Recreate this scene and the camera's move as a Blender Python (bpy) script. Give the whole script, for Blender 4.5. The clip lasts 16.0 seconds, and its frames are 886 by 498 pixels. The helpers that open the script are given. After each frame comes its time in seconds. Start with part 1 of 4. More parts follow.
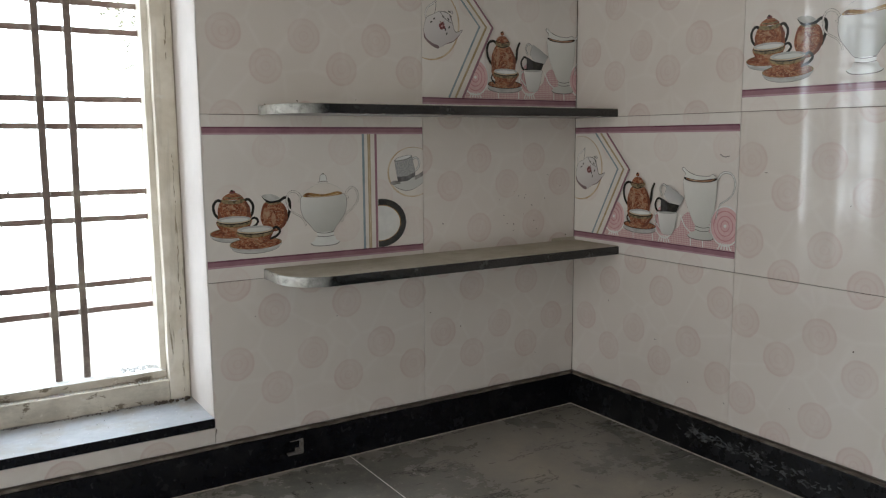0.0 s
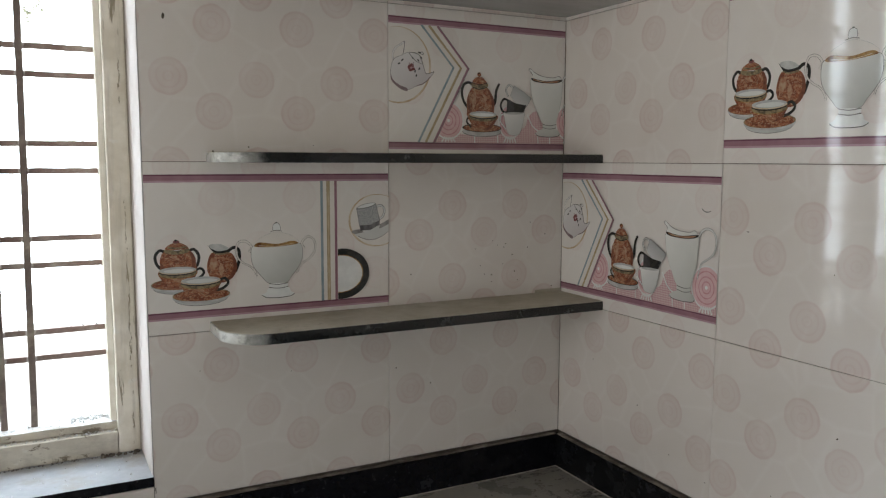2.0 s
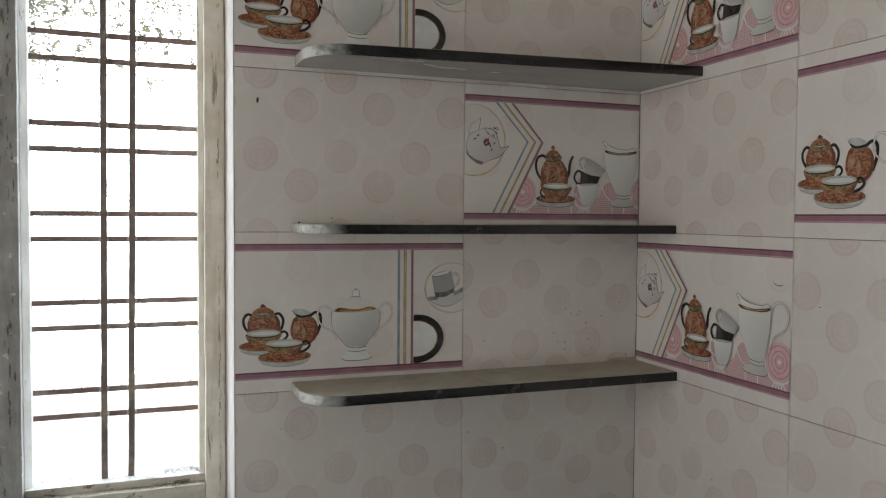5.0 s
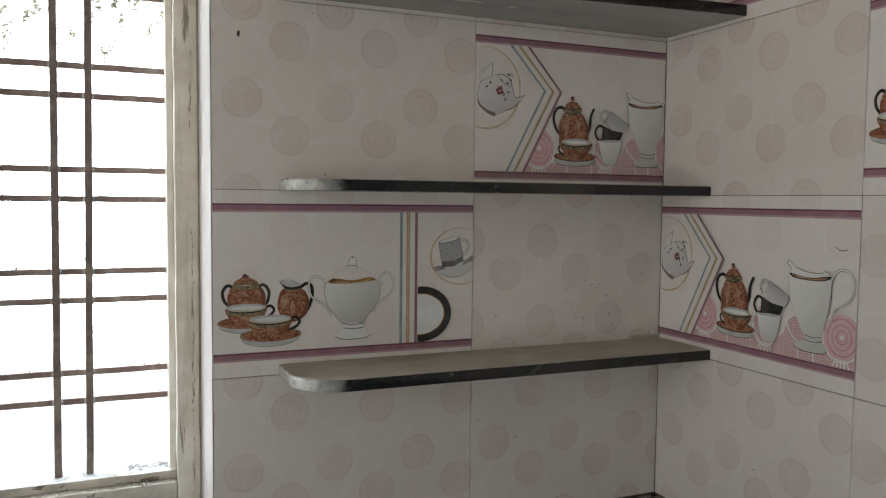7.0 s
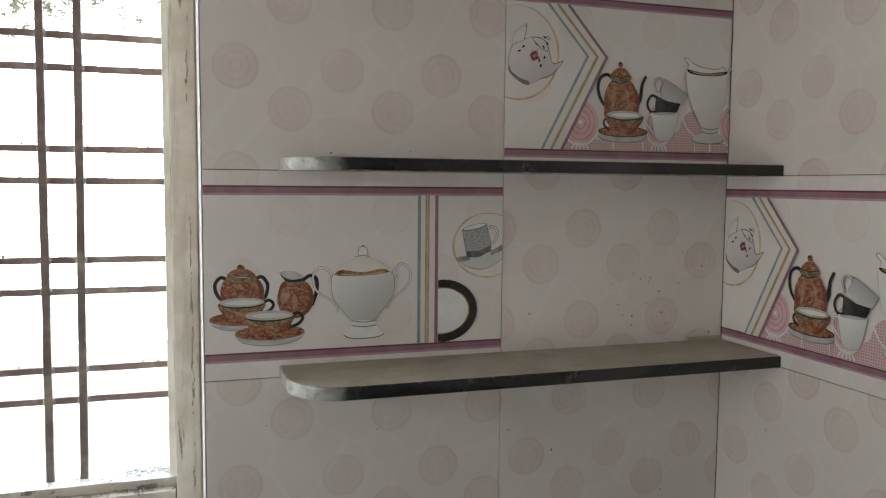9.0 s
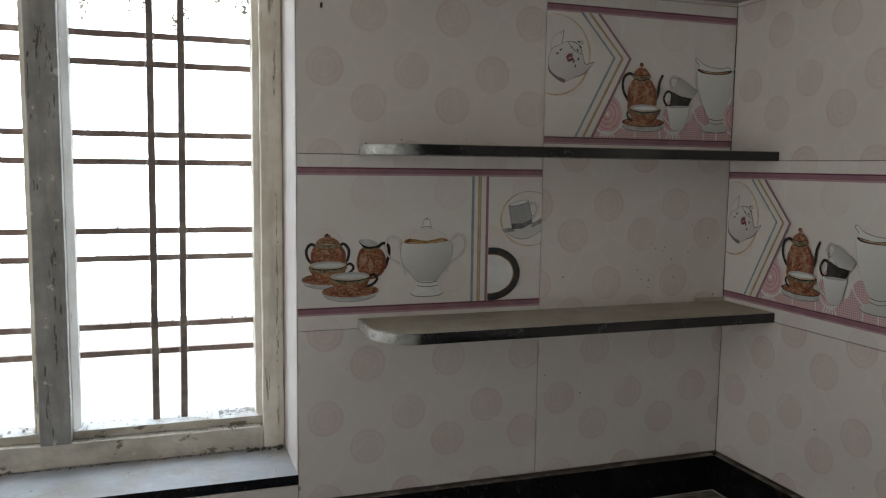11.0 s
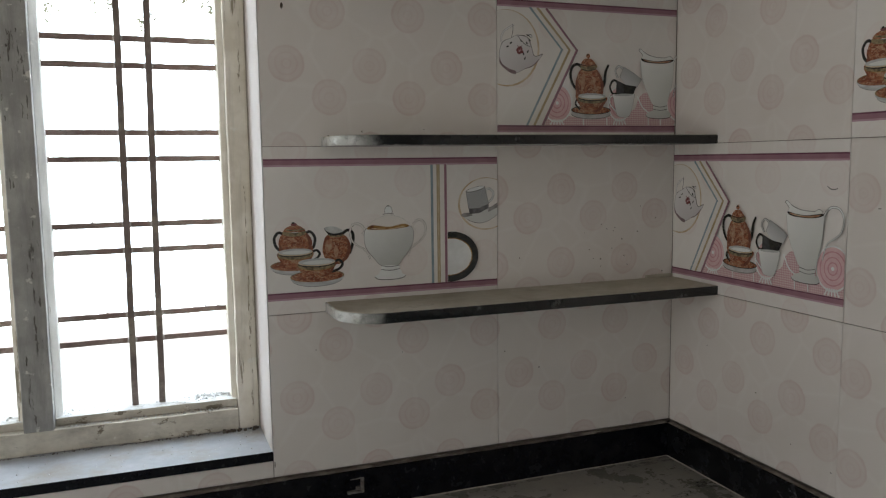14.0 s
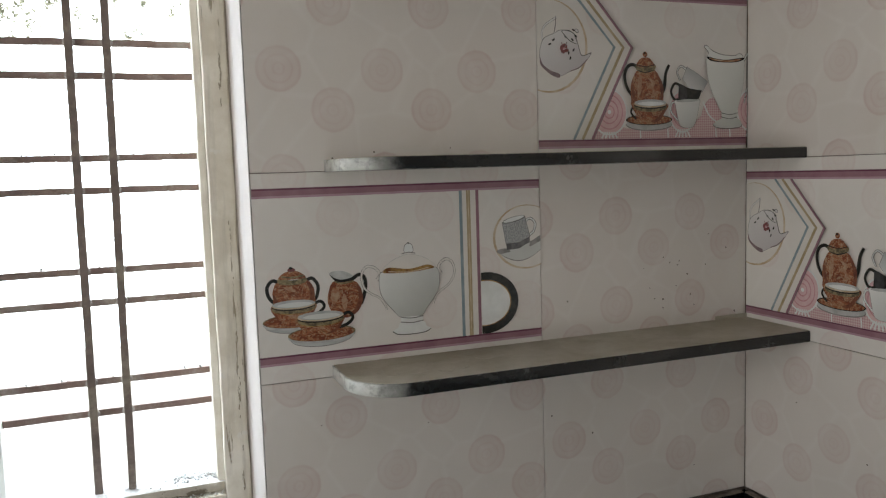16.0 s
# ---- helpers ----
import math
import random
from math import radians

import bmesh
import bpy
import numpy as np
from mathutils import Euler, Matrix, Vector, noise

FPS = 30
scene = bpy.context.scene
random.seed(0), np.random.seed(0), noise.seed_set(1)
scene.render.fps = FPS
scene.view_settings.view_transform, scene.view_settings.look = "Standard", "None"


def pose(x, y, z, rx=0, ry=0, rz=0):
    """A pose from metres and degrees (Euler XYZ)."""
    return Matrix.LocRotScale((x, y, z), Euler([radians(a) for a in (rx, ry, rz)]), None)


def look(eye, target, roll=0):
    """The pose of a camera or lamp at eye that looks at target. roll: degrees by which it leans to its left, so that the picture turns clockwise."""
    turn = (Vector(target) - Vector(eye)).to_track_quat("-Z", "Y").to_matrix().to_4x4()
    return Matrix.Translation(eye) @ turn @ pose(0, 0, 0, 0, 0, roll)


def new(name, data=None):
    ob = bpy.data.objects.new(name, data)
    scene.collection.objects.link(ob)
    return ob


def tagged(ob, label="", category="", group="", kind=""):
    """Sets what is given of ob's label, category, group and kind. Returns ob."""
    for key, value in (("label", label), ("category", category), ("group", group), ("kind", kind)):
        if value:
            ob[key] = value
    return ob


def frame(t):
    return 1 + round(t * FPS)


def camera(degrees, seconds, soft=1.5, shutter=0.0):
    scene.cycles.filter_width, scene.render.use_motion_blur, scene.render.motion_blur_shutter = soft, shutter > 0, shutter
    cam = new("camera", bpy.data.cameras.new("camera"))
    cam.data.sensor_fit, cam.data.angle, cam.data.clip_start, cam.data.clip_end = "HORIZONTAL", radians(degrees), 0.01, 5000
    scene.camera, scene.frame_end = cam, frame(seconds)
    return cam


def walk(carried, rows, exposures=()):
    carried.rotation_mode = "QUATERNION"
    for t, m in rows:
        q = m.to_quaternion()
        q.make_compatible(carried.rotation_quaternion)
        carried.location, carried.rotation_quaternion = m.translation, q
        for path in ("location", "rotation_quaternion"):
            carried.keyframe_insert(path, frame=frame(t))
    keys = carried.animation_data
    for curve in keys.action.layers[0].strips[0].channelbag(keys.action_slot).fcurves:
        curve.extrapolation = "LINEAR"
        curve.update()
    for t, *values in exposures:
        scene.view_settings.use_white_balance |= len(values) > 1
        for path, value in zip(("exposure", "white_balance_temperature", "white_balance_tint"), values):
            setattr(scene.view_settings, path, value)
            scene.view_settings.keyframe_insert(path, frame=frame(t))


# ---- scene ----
cam = camera(58.5, 16.0, soft=1.2)
PATH = [
    (0, (-1.253, -1.404, 1.503), (-0.195, 0.271, 1.229), -0.4),
    (0.5, (-1.211, -1.328, 1.533), (-0.146, 0.345, 1.268), -0.2),
    (1, (-1.167, -1.289, 1.54), (-0.113, 0.394, 1.301), -0.3),
    (1.5, (-1.102, -1.328, 1.551), (-0.115, 0.395, 1.32), -0.4),
    (2, (-1.028, -1.419, 1.554), (-0.115, 0.346, 1.331), 0.2),
    (2.5, (-0.984, -1.506, 1.56), (-0.145, 0.301, 1.385), 0.4),
    (3, (-0.979, -1.55, 1.574), (-0.202, 0.288, 1.442), 0.4),
    (3.5, (-0.967, -1.571, 1.583), (-0.246, 0.291, 1.48), 0.5),
    (4, (-0.985, -1.572, 1.581), (-0.264, 0.292, 1.505), 0.4),
    (4.5, (-0.993, -1.545, 1.58), (-0.299, 0.329, 1.507), 0.5),
    (4.7, (-1.004, -1.52, 1.581), (-0.314, 0.356, 1.505), 0.4),
    (7, (-1.017, -1.274, 1.537), (-0.232, 0.561, 1.413), 0.6),
    (7.5, (-0.919, -1.182, 1.515), (-0.199, 0.681, 1.398), 0.7),
    (8, (-0.858, -1.135, 1.511), (-0.171, 0.739, 1.39), 0.6),
    (8.5, (-0.854, -1.123, 1.519), (-0.204, 0.763, 1.367), 0.5),
    (9, (-0.884, -1.149, 1.532), (-0.27, 0.747, 1.369), 0.5),
    (9.5, (-0.926, -1.189, 1.51), (-0.318, 0.712, 1.382), 0.6),
    (9.7, (-0.952, -1.212, 1.51), (-0.347, 0.69, 1.379), 0.5),
    (11.8, (-1.074, -1.389, 1.545), (-0.412, 0.482, 1.303), 0.9),
    (12, (-1.064, -1.406, 1.52), (-0.406, 0.471, 1.31), 0.6),
    (12.5, (-1.057, -1.416, 1.521), (-0.363, 0.447, 1.308), 0.5),
    (13, (-1.05, -1.418, 1.52), (-0.339, 0.44, 1.307), 0.2),
    (13.5, (-1.059, -1.417, 1.525), (-0.351, 0.441, 1.309), -0.2),
    (14, (-1.061, -1.412, 1.522), (-0.36, 0.448, 1.3), -0.7),
    (14.5, (-1.023, -1.365, 1.523), (-0.354, 0.508, 1.309), -0.9),
    (15, (-0.968, -1.275, 1.52), (-0.351, 0.619, 1.337), -0.8),
    (15.5, (-0.96, -1.195, 1.519), (-0.333, 0.696, 1.337), -1.0),
    (16, (-1.01, -1.122, 1.543), (-0.299, 0.737, 1.351), -1.8),
]
# the film's own brightness on the way, in stops
EXPOSURE = [(0.0, -0.57), (0.5, -0.60), (1.5, -0.54), (2.0, -0.56), (2.5, -0.54), (3.0, -0.60), (3.5, -0.65), (4.0, -0.68), (4.5, -0.71), (7.0, -0.69), (7.5, -0.67), (8.0, -0.47),
            (9.0, -0.52), (9.5, -0.74), (12.0, -1.20), (12.5, -1.02), (13.0, -0.80), (13.5, -0.80), (14.0, -0.94), (14.5, -1.02), (15.0, -1.42), (15.5, -1.50), (16.0, -0.54)]
walk(cam, [(t, look(eye, target, roll)) for t, eye, target, roll in PATH],
     exposures=[(t, e + 0.37) for t, e in EXPOSURE])

# ---------------------------------------------------------------- world and sun
world = bpy.data.worlds.new("sky")
scene.world = world
world.use_nodes = True
wn = world.node_tree.nodes
sky = wn.new("ShaderNodeTexSky")
sky.sky_type, sky.sun_disc = "NISHITA", False
sky.sun_elevation, sky.sun_rotation = radians(43.5), radians(198.4)
wn["Background"].inputs["Strength"].default_value = 0.15
world.node_tree.links.new(sky.outputs[0], wn["Background"].inputs[0])
sun = new("sun", bpy.data.lights.new("sun", "SUN"))
sun.data.energy, sun.data.angle, sun.data.color = 4.0, radians(0.5), (1.0, 0.95, 0.88)
sun.matrix_world = look((-3, -6, 9), (0, 3, 0))

# ---------------------------------------------------------------- plan, in metres
# corner of the two tiled walls at x = 0, y = 0; the room lies at x < 0, y < 0
ZC = 0.872                      # worktop
Z0, TH, TW = 0.95, 0.30, 0.45   # lowest tile joint, tile height and width
XW = -0.864                     # edge of the window opening
XL = -1.680                     # its other edge
ZS, ZT = 1.000, 2.200           # sill and head of the window
DEPTH = 0.145                   # reveal, from tile face to frame
ROOM_X, ROOM_Y, CEIL = -2.9, -3.4, 2.9


# ---------------------------------------------------------------- materials
def mat(name):
    m = bpy.data.materials.new(name)
    m.use_nodes = True
    return m, m.node_tree.nodes, m.node_tree.links, m.node_tree.nodes["Principled BSDF"]


def node(nodes, kind, **kw):
    n = nodes.new("ShaderNode" + kind)
    for k, v in kw.items():
        if k == "op":
            n.operation = v
        elif k == "scale":
            n.inputs["Scale"].default_value = v
        elif k == "detail":
            n.inputs["Detail"].default_value = v
        elif k == "rough":
            n.inputs["Roughness"].default_value = v
    return n


def calc(nodes, links, op, a, b=None, c=None):
    n = nodes.new("ShaderNodeMath")
    n.operation = op
    for i, v in enumerate((a, b, c)):
        if v is None:
            continue
        if isinstance(v, (int, float)):
            n.inputs[i].default_value = v
        else:
            links.new(v, n.inputs[i])
    return n.outputs[0]


def mix(nodes, links, fac, a, b, kind="MIX"):
    n = nodes.new("ShaderNodeMix")
    n.data_type, n.blend_type = "RGBA", kind
    for i, v in ((0, fac), (6, a), (7, b)):
        if isinstance(v, (int, float)):
            n.inputs[i].default_value = v
        elif isinstance(v, tuple):
            n.inputs[i].default_value = (*v, 1) if len(v) == 3 else v
        else:
            links.new(v, n.inputs[i])
    return n.outputs[2]


def ramp(nodes, links, fac, stops):
    n = nodes.new("ShaderNodeValToRGB")
    e = n.color_ramp.elements
    while len(e) < len(stops):
        e.new(0.5)
    for el, (p, c) in zip(e, stops):
        el.position = p
        el.color = (c, c, c, 1) if isinstance(c, (int, float)) else (*c, 1)
    links.new(fac, n.inputs[0])
    return n.outputs[0]


def noise_fac(nodes, links, scale, detail=4.0, rough=0.55, stretch=None, coords="Object"):
    tc = nodes.new("ShaderNodeTexCoord")
    n = node(nodes, "TexNoise", scale=scale, detail=detail, rough=rough)
    if stretch:
        mp = nodes.new("ShaderNodeMapping")
        mp.inputs["Scale"].default_value = stretch
        links.new(tc.outputs[coords], mp.inputs[0])
        links.new(mp.outputs[0], n.inputs["Vector"])
    else:
        links.new(tc.outputs[coords], n.inputs["Vector"])
    return n.outputs["Fac"]


def bump(nodes, links, bsdf, height, strength, distance):
    b = nodes.new("ShaderNodeBump")
    b.inputs["Strength"].default_value = strength
    b.inputs["Distance"].default_value = distance
    links.new(height, b.inputs["Height"])
    links.new(b.outputs[0], bsdf.inputs["Normal"])


def surface(name, a, b, scale, rough, bump_at=0.0, bump_depth=0.002, metal=0.0, c=None, stretch=None, spec=0.5):
    """Two tones in two scales of grain, a third tone as stains, and a fine relief."""
    m, n, l, p = mat(name)
    f1 = noise_fac(n, l, scale, 6, 0.6, stretch)
    f2 = noise_fac(n, l, scale * 6.3, 4, 0.6, stretch)
    col = mix(n, l, ramp(n, l, f1, [(0.35, 0.0), (0.65, 1.0)]), a, b)
    col = mix(n, l, calc(n, l, "MULTIPLY", f2, 0.35), col, tuple(0.6 * x for x in a))
    if c:
        f3 = noise_fac(n, l, scale * 0.37, 8, 0.7, stretch)
        col = mix(n, l, ramp(n, l, f3, [(0.50, 0.0), (0.66, 1.0)]), col, c)
    l.new(col, p.inputs["Base Color"])
    p.inputs["Metallic"].default_value = metal
    p.inputs["Specular IOR Level"].default_value = spec
    rr = calc(n, l, "MULTIPLY_ADD", f1, 0.25, rough - 0.125)
    l.new(rr, p.inputs["Roughness"])
    if bump_at:
        bump(n, l, p, f2, bump_at, bump_depth)
    return m


def glaze(n, l, p):
    """A tile's glaze: glossy, faintly wavy."""
    p.inputs["Roughness"].default_value = 0.05
    p.inputs["Specular IOR Level"].default_value = 0.5
    w = noise_fac(n, l, 42.0, 2, 0.5)
    bump(n, l, p, w, 0.022, 0.002)


def tile_material(name, base, ring, strength):
    """Cream glaze with a staggered print of pale concentric rings, 15 cm apart."""
    m, n, l, p = mat(name)
    tc = n.new("ShaderNodeTexCoord")
    sx = n.new("ShaderNodeSeparateXYZ")
    l.new(tc.outputs["Object"], sx.inputs[0])
    u, v = sx.outputs[0], sx.outputs[2]

    def lattice(u0, v0):
        du = calc(n, l, "SUBTRACT", calc(n, l, "FLOORED_MODULO", calc(n, l, "ADD", u, 0.075 - u0), 0.15), 0.075)
        dv = calc(n, l, "SUBTRACT", calc(n, l, "FLOORED_MODULO", calc(n, l, "ADD", v, 0.075 - v0), 0.15), 0.075)
        return calc(n, l, "SQRT", calc(n, l, "ADD", calc(n, l, "MULTIPLY", du, du), calc(n, l, "MULTIPLY", dv, dv)))

    wob = calc(n, l, "MULTIPLY_ADD", noise_fac(n, l, 60, 2), 0.004, -0.002)
    d = calc(n, l, "ADD", calc(n, l, "MINIMUM", lattice(0.122, 0.087), lattice(0.047, 0.144)), wob)
    disc = ramp(n, l, calc(n, l, "MULTIPLY", d, 25.0),
                [(0.0, 0.75), (0.13, 0.45), (0.20, 0.85), (0.27, 0.48), (0.42, 0.52), (0.48, 0.88), (0.54, 0.5),
                 (0.66, 0.5), (0.76, 0.95), (0.83, 0.0)])
    veil = ramp(n, l, noise_fac(n, l, 9, 3), [(0.35, 0.35), (0.7, 1.0)])
    fac = calc(n, l, "MULTIPLY", calc(n, l, "MULTIPLY", disc, veil), strength)
    tone = mix(n, l, noise_fac(n, l, 5, 4), base, tuple(0.93 * x for x in base))
    # pale curved veins between the rings
    wv = n.new("ShaderNodeTexVoronoi")
    wv.feature = "DISTANCE_TO_EDGE"
    wv.inputs["Scale"].default_value = 11.0
    l.new(tc.outputs["Object"], wv.inputs["Vector"])
    vein = ramp(n, l, wv.outputs["Distance"], [(0.0, 0.5), (0.06, 0.0)])
    tone = mix(n, l, calc(n, l, "MULTIPLY", vein, 0.35), tone, (0.86, 0.85, 0.83))
    col = mix(n, l, fac, tone, ring)
    # dust and grime
    dirt = ramp(n, l, noise_fac(n, l, 3.1, 7, 0.65), [(0.5, 0.0), (0.8, 0.35)])
    col = mix(n, l, dirt, col, (0.55, 0.49, 0.42))
    l.new(col, p.inputs["Base Color"])
    glaze(n, l, p)
    return m


def counter_stone():
    """Dark green-grey stone under patchy dust, with dark wiped streaks."""
    m, n, l, p = mat("dusty_green_grey_stone")
    f = noise_fac(n, l, 4.0, 7, 0.65)
    col = mix(n, l, ramp(n, l, f, [(0.35, 0.0), (0.7, 1.0)]), (0.135, 0.138, 0.125), (0.25, 0.245, 0.225))
    d = noise_fac(n, l, 2.2, 9, 0.75)
    dust = ramp(n, l, d, [(0.46, 0.0), (0.68, 0.75)])
    col = mix(n, l, dust, col, (0.43, 0.385, 0.32))
    s1 = ramp(n, l, noise_fac(n, l, 5.5, 5, 0.7, (1.0, 3.2, 1.0)), [(0.585, 0.0), (0.605, 0.9), (0.625, 0.0)])
    s2 = ramp(n, l, noise_fac(n, l, 13.0, 7, 0.75, (2.6, 1.0, 1.0)), [(0.63, 0.0), (0.66, 0.8)])
    col = mix(n, l, s2, col, (0.030, 0.032, 0.028))
    col = mix(n, l, s1, col, (0.018, 0.020, 0.018))
    g = ramp(n, l, noise_fac(n, l, 90, 3), [(0.62, 0.0), (0.75, 0.5)])
    col = mix(n, l, g, col, (0.36, 0.34, 0.30))
    l.new(col, p.inputs["Base Color"])
    l.new(calc(n, l, "MULTIPLY_ADD", dust, 0.45, 0.20), p.inputs["Roughness"])
    bump(n, l, p, d, 0.05, 0.002)
    return m


def shelf_edge():
    """Green-black stone, polished along the front; window gleam and grinding painted pale towards the free end."""
    m, n, l, p = mat("green_black_stone_edge")
    f = noise_fac(n, l, 24, 6, 0.65, (1, 1, 2.2))
    col = mix(n, l, ramp(n, l, f, [(0.35, 0.0), (0.65, 1.0)]), (0.006, 0.008, 0.010), (0.016, 0.019, 0.020))
    st = ramp(n, l, noise_fac(n, l, 11, 8, 0.75), [(0.58, 0.0), (0.74, 0.5)])
    col = mix(n, l, st, col, (0.09, 0.10, 0.095))
    tc = n.new("ShaderNodeTexCoord")
    sx = n.new("ShaderNodeSeparateXYZ")
    l.new(tc.outputs["Object"], sx.inputs[0])
    # pale end: window gleam put into the colour along with ground stone
    r = n.new("ShaderNodeMapRange")
    l.new(calc(n, l, "MULTIPLY_ADD", noise_fac(n, l, 30, 5, 0.7), 0.06, sx.outputs[0]), r.inputs[0])
    r.inputs[1].default_value, r.inputs[2].default_value = -0.655, -0.722
    worn = ramp(n, l, noise_fac(n, l, 38, 8, 0.72, (1, 1, 1.6)), [(0.36, 0.55), (0.50, 1.0)])
    col = mix(n, l, calc(n, l, "MULTIPLY", r.outputs[0], worn), col, mix(n, l, f, (0.74, 0.75, 0.72), (0.48, 0.50, 0.47)))
    l.new(col, p.inputs["Base Color"])
    l.new(calc(n, l, "MULTIPLY_ADD", st, 0.3, 0.22), p.inputs["Roughness"])
    bump(n, l, p, f, 0.1, 0.001)
    return m


def weathered(name, base, other, stain, streak, edge=0.585):
    """Old paint: two tones, sharp dark flakes drawn out along the length, and run-down dirt."""
    m, n, l, p = mat(name)
    f = noise_fac(n, l, 16, 6, 0.6)
    col = mix(n, l, ramp(n, l, f, [(0.38, 0.0), (0.62, 1.0)]), base, other)
    dirt = ramp(n, l, noise_fac(n, l, 7, 9, 0.72, streak), [(0.48, 0.0), (0.66, 0.85)])
    col = mix(n, l, dirt, col, tuple(0.6 * x for x in other))
    fl = noise_fac(n, l, 26, 7, 0.72, streak)
    flake = ramp(n, l, fl, [(edge, 0.0), (edge + 0.03, 1.0)])
    col = mix(n, l, flake, col, stain)
    pale = ramp(n, l, noise_fac(n, l, 40, 4, 0.6), [(0.64, 0.0), (0.70, 0.7)])
    col = mix(n, l, pale, col, (0.72, 0.70, 0.64))
    l.new(col, p.inputs["Base Color"])
    p.inputs["Roughness"].default_value = 0.7
    bump(n, l, p, calc(n, l, "SUBTRACT", f, flake), 0.4, 0.0025)
    return m


TILE = tile_material("glazed_tile", (0.75, 0.71, 0.672), (0.575, 0.425, 0.405), 0.68)
DECOR = tile_material("glazed_printed_tile", (0.79, 0.76, 0.728), (0.67, 0.54, 0.52), 0.48)
GROUT = surface("tile_mortar", (0.22, 0.19, 0.17), (0.35, 0.31, 0.28), 30, 0.9, 0.4)
PLASTER = surface("white_painted_plaster", (0.80, 0.79, 0.77), (0.74, 0.73, 0.70), 4, 0.7, 0.15)
REVEAL = surface("dusty_white_reveal_paint", (0.66, 0.615, 0.585), (0.61, 0.57, 0.545), 5, 0.75, 0.15, c=(0.57, 0.53, 0.50))
BLACK = surface("black_polished_granite", (0.004, 0.0047, 0.0075), (0.007, 0.0078, 0.0112), 40, 0.24, c=(0.012, 0.012, 0.013), spec=0.22)
SMEAR = surface("dusty_black_granite", (0.006, 0.0065, 0.008), (0.010, 0.011, 0.013), 30, 0.26, c=(0.018, 0.020, 0.024), spec=0.28)
CEMENT = surface("pale_cement_smear", (0.105, 0.112, 0.118), (0.035, 0.038, 0.042), 90, 0.9, 0.3, c=(0.016, 0.017, 0.019))
BEAD = surface("dark_mortar_bead", (0.13, 0.105, 0.085), (0.07, 0.06, 0.05), 45, 0.95, 0.5, c=(0.24, 0.21, 0.18))
CHIP = surface("chipped_plaster", (0.20, 0.185, 0.17), (0.11, 0.10, 0.095), 140, 0.95, 0.5, c=(0.05, 0.045, 0.04))
DUST = surface("cement_dust", (0.50, 0.46, 0.40), (0.32, 0.29, 0.25), 35, 0.95, 0.5)
COUNTER = counter_stone()
SHELF_TOP = surface("dusty_stone_top", (0.47, 0.43, 0.335), (0.39, 0.35, 0.27), 7, 0.8, 0.2, 0.001, c=(0.58, 0.55, 0.48))
SMEARED = surface("wiped_beige_dust", (0.56, 0.53, 0.46), (0.47, 0.44, 0.37), 60, 0.95, 0.4)
CHIPPED = surface("pale_chipped_stone", (0.27, 0.275, 0.265), (0.15, 0.155, 0.15), 120, 0.9, 0.4)
SHELF_EDGE = shelf_edge()
SHELF_UNDER = surface("sawn_grey_stone", (0.39, 0.40, 0.40), (0.29, 0.30, 0.305), 9, 0.24, 0.1, 0.001, c=(0.40, 0.41, 0.41), stretch=(0.3, 1, 1))
SILL_TOP = surface("dusty_grey_sill_stone", (0.36, 0.39, 0.43), (0.49, 0.51, 0.54), 14, 0.55, 0.3, 0.001, c=(0.33, 0.30, 0.26))
FRAME = weathered("weathered_cream_paint", (0.78, 0.74, 0.65), (0.64, 0.59, 0.49), (0.30, 0.26, 0.185), (1.8, 1.0, 0.16), 0.605)
RAIL = weathered("weathered_cream_rail_paint", (0.68, 0.64, 0.55), (0.56, 0.52, 0.44), (0.20, 0.17, 0.125), (0.7, 1.0, 1.3), 0.585)
# mullion's tone is darkened so backlight sits in the colour; stains on top
MULL = weathered("stained_backlit_grey_paint", (0.40, 0.395, 0.37), (0.29, 0.285, 0.27), (0.10, 0.094, 0.085), (1.5, 1.0, 0.25), 0.605)
# paler copy of the strip paint, skylight put into its tone
PUTTY_SKYLIT = weathered("pale_skylit_weathered_putty", (0.76, 0.75, 0.71), (0.68, 0.67, 0.62), (0.36, 0.33, 0.25), (1.8, 1.0, 0.3), 0.625)
CRUMB = surface("white_plaster_dust", (0.74, 0.75, 0.76), (0.64, 0.64, 0.63), 60, 0.95, 0.6, 0.002, c=(0.34, 0.32, 0.28))
IRON = surface("rusty_painted_iron", (0.27, 0.185, 0.16), (0.35, 0.25, 0.215), 60, 0.6, 0.4, 0.001, c=(0.46, 0.40, 0.35))
IRON_OLIVE = surface("olive_painted_iron", (0.225, 0.175, 0.148), (0.165, 0.128, 0.108), 50, 0.6, 0.4, 0.001, c=(0.32, 0.28, 0.22))
WELD = surface("chalky_weld", (0.52, 0.48, 0.45), (0.36, 0.31, 0.28), 120, 0.9, 0.5, 0.001)
FILLER = surface("crumbling_gap_shade_filler", (0.46, 0.41, 0.34), (0.28, 0.24, 0.19), 60, 0.95, 0.5, c=(0.48, 0.43, 0.36))
STAIN = surface("olive_paint_stain", (0.27, 0.235, 0.165), (0.42, 0.375, 0.28), 130, 0.9, 0.5, c=(0.50, 0.45, 0.35))
MULL_STAIN = surface("dark_drip_stain", (0.12, 0.11, 0.10), (0.20, 0.19, 0.17), 130, 0.9, 0.5)
FLOOR = surface("grey_floor_tile", (0.42, 0.40, 0.37), (0.36, 0.34, 0.32), 3, 0.4)
GROUND = surface("pale_concrete_yard", (0.55, 0.53, 0.48), (0.45, 0.43, 0.39), 1.2, 0.9, 0.3)


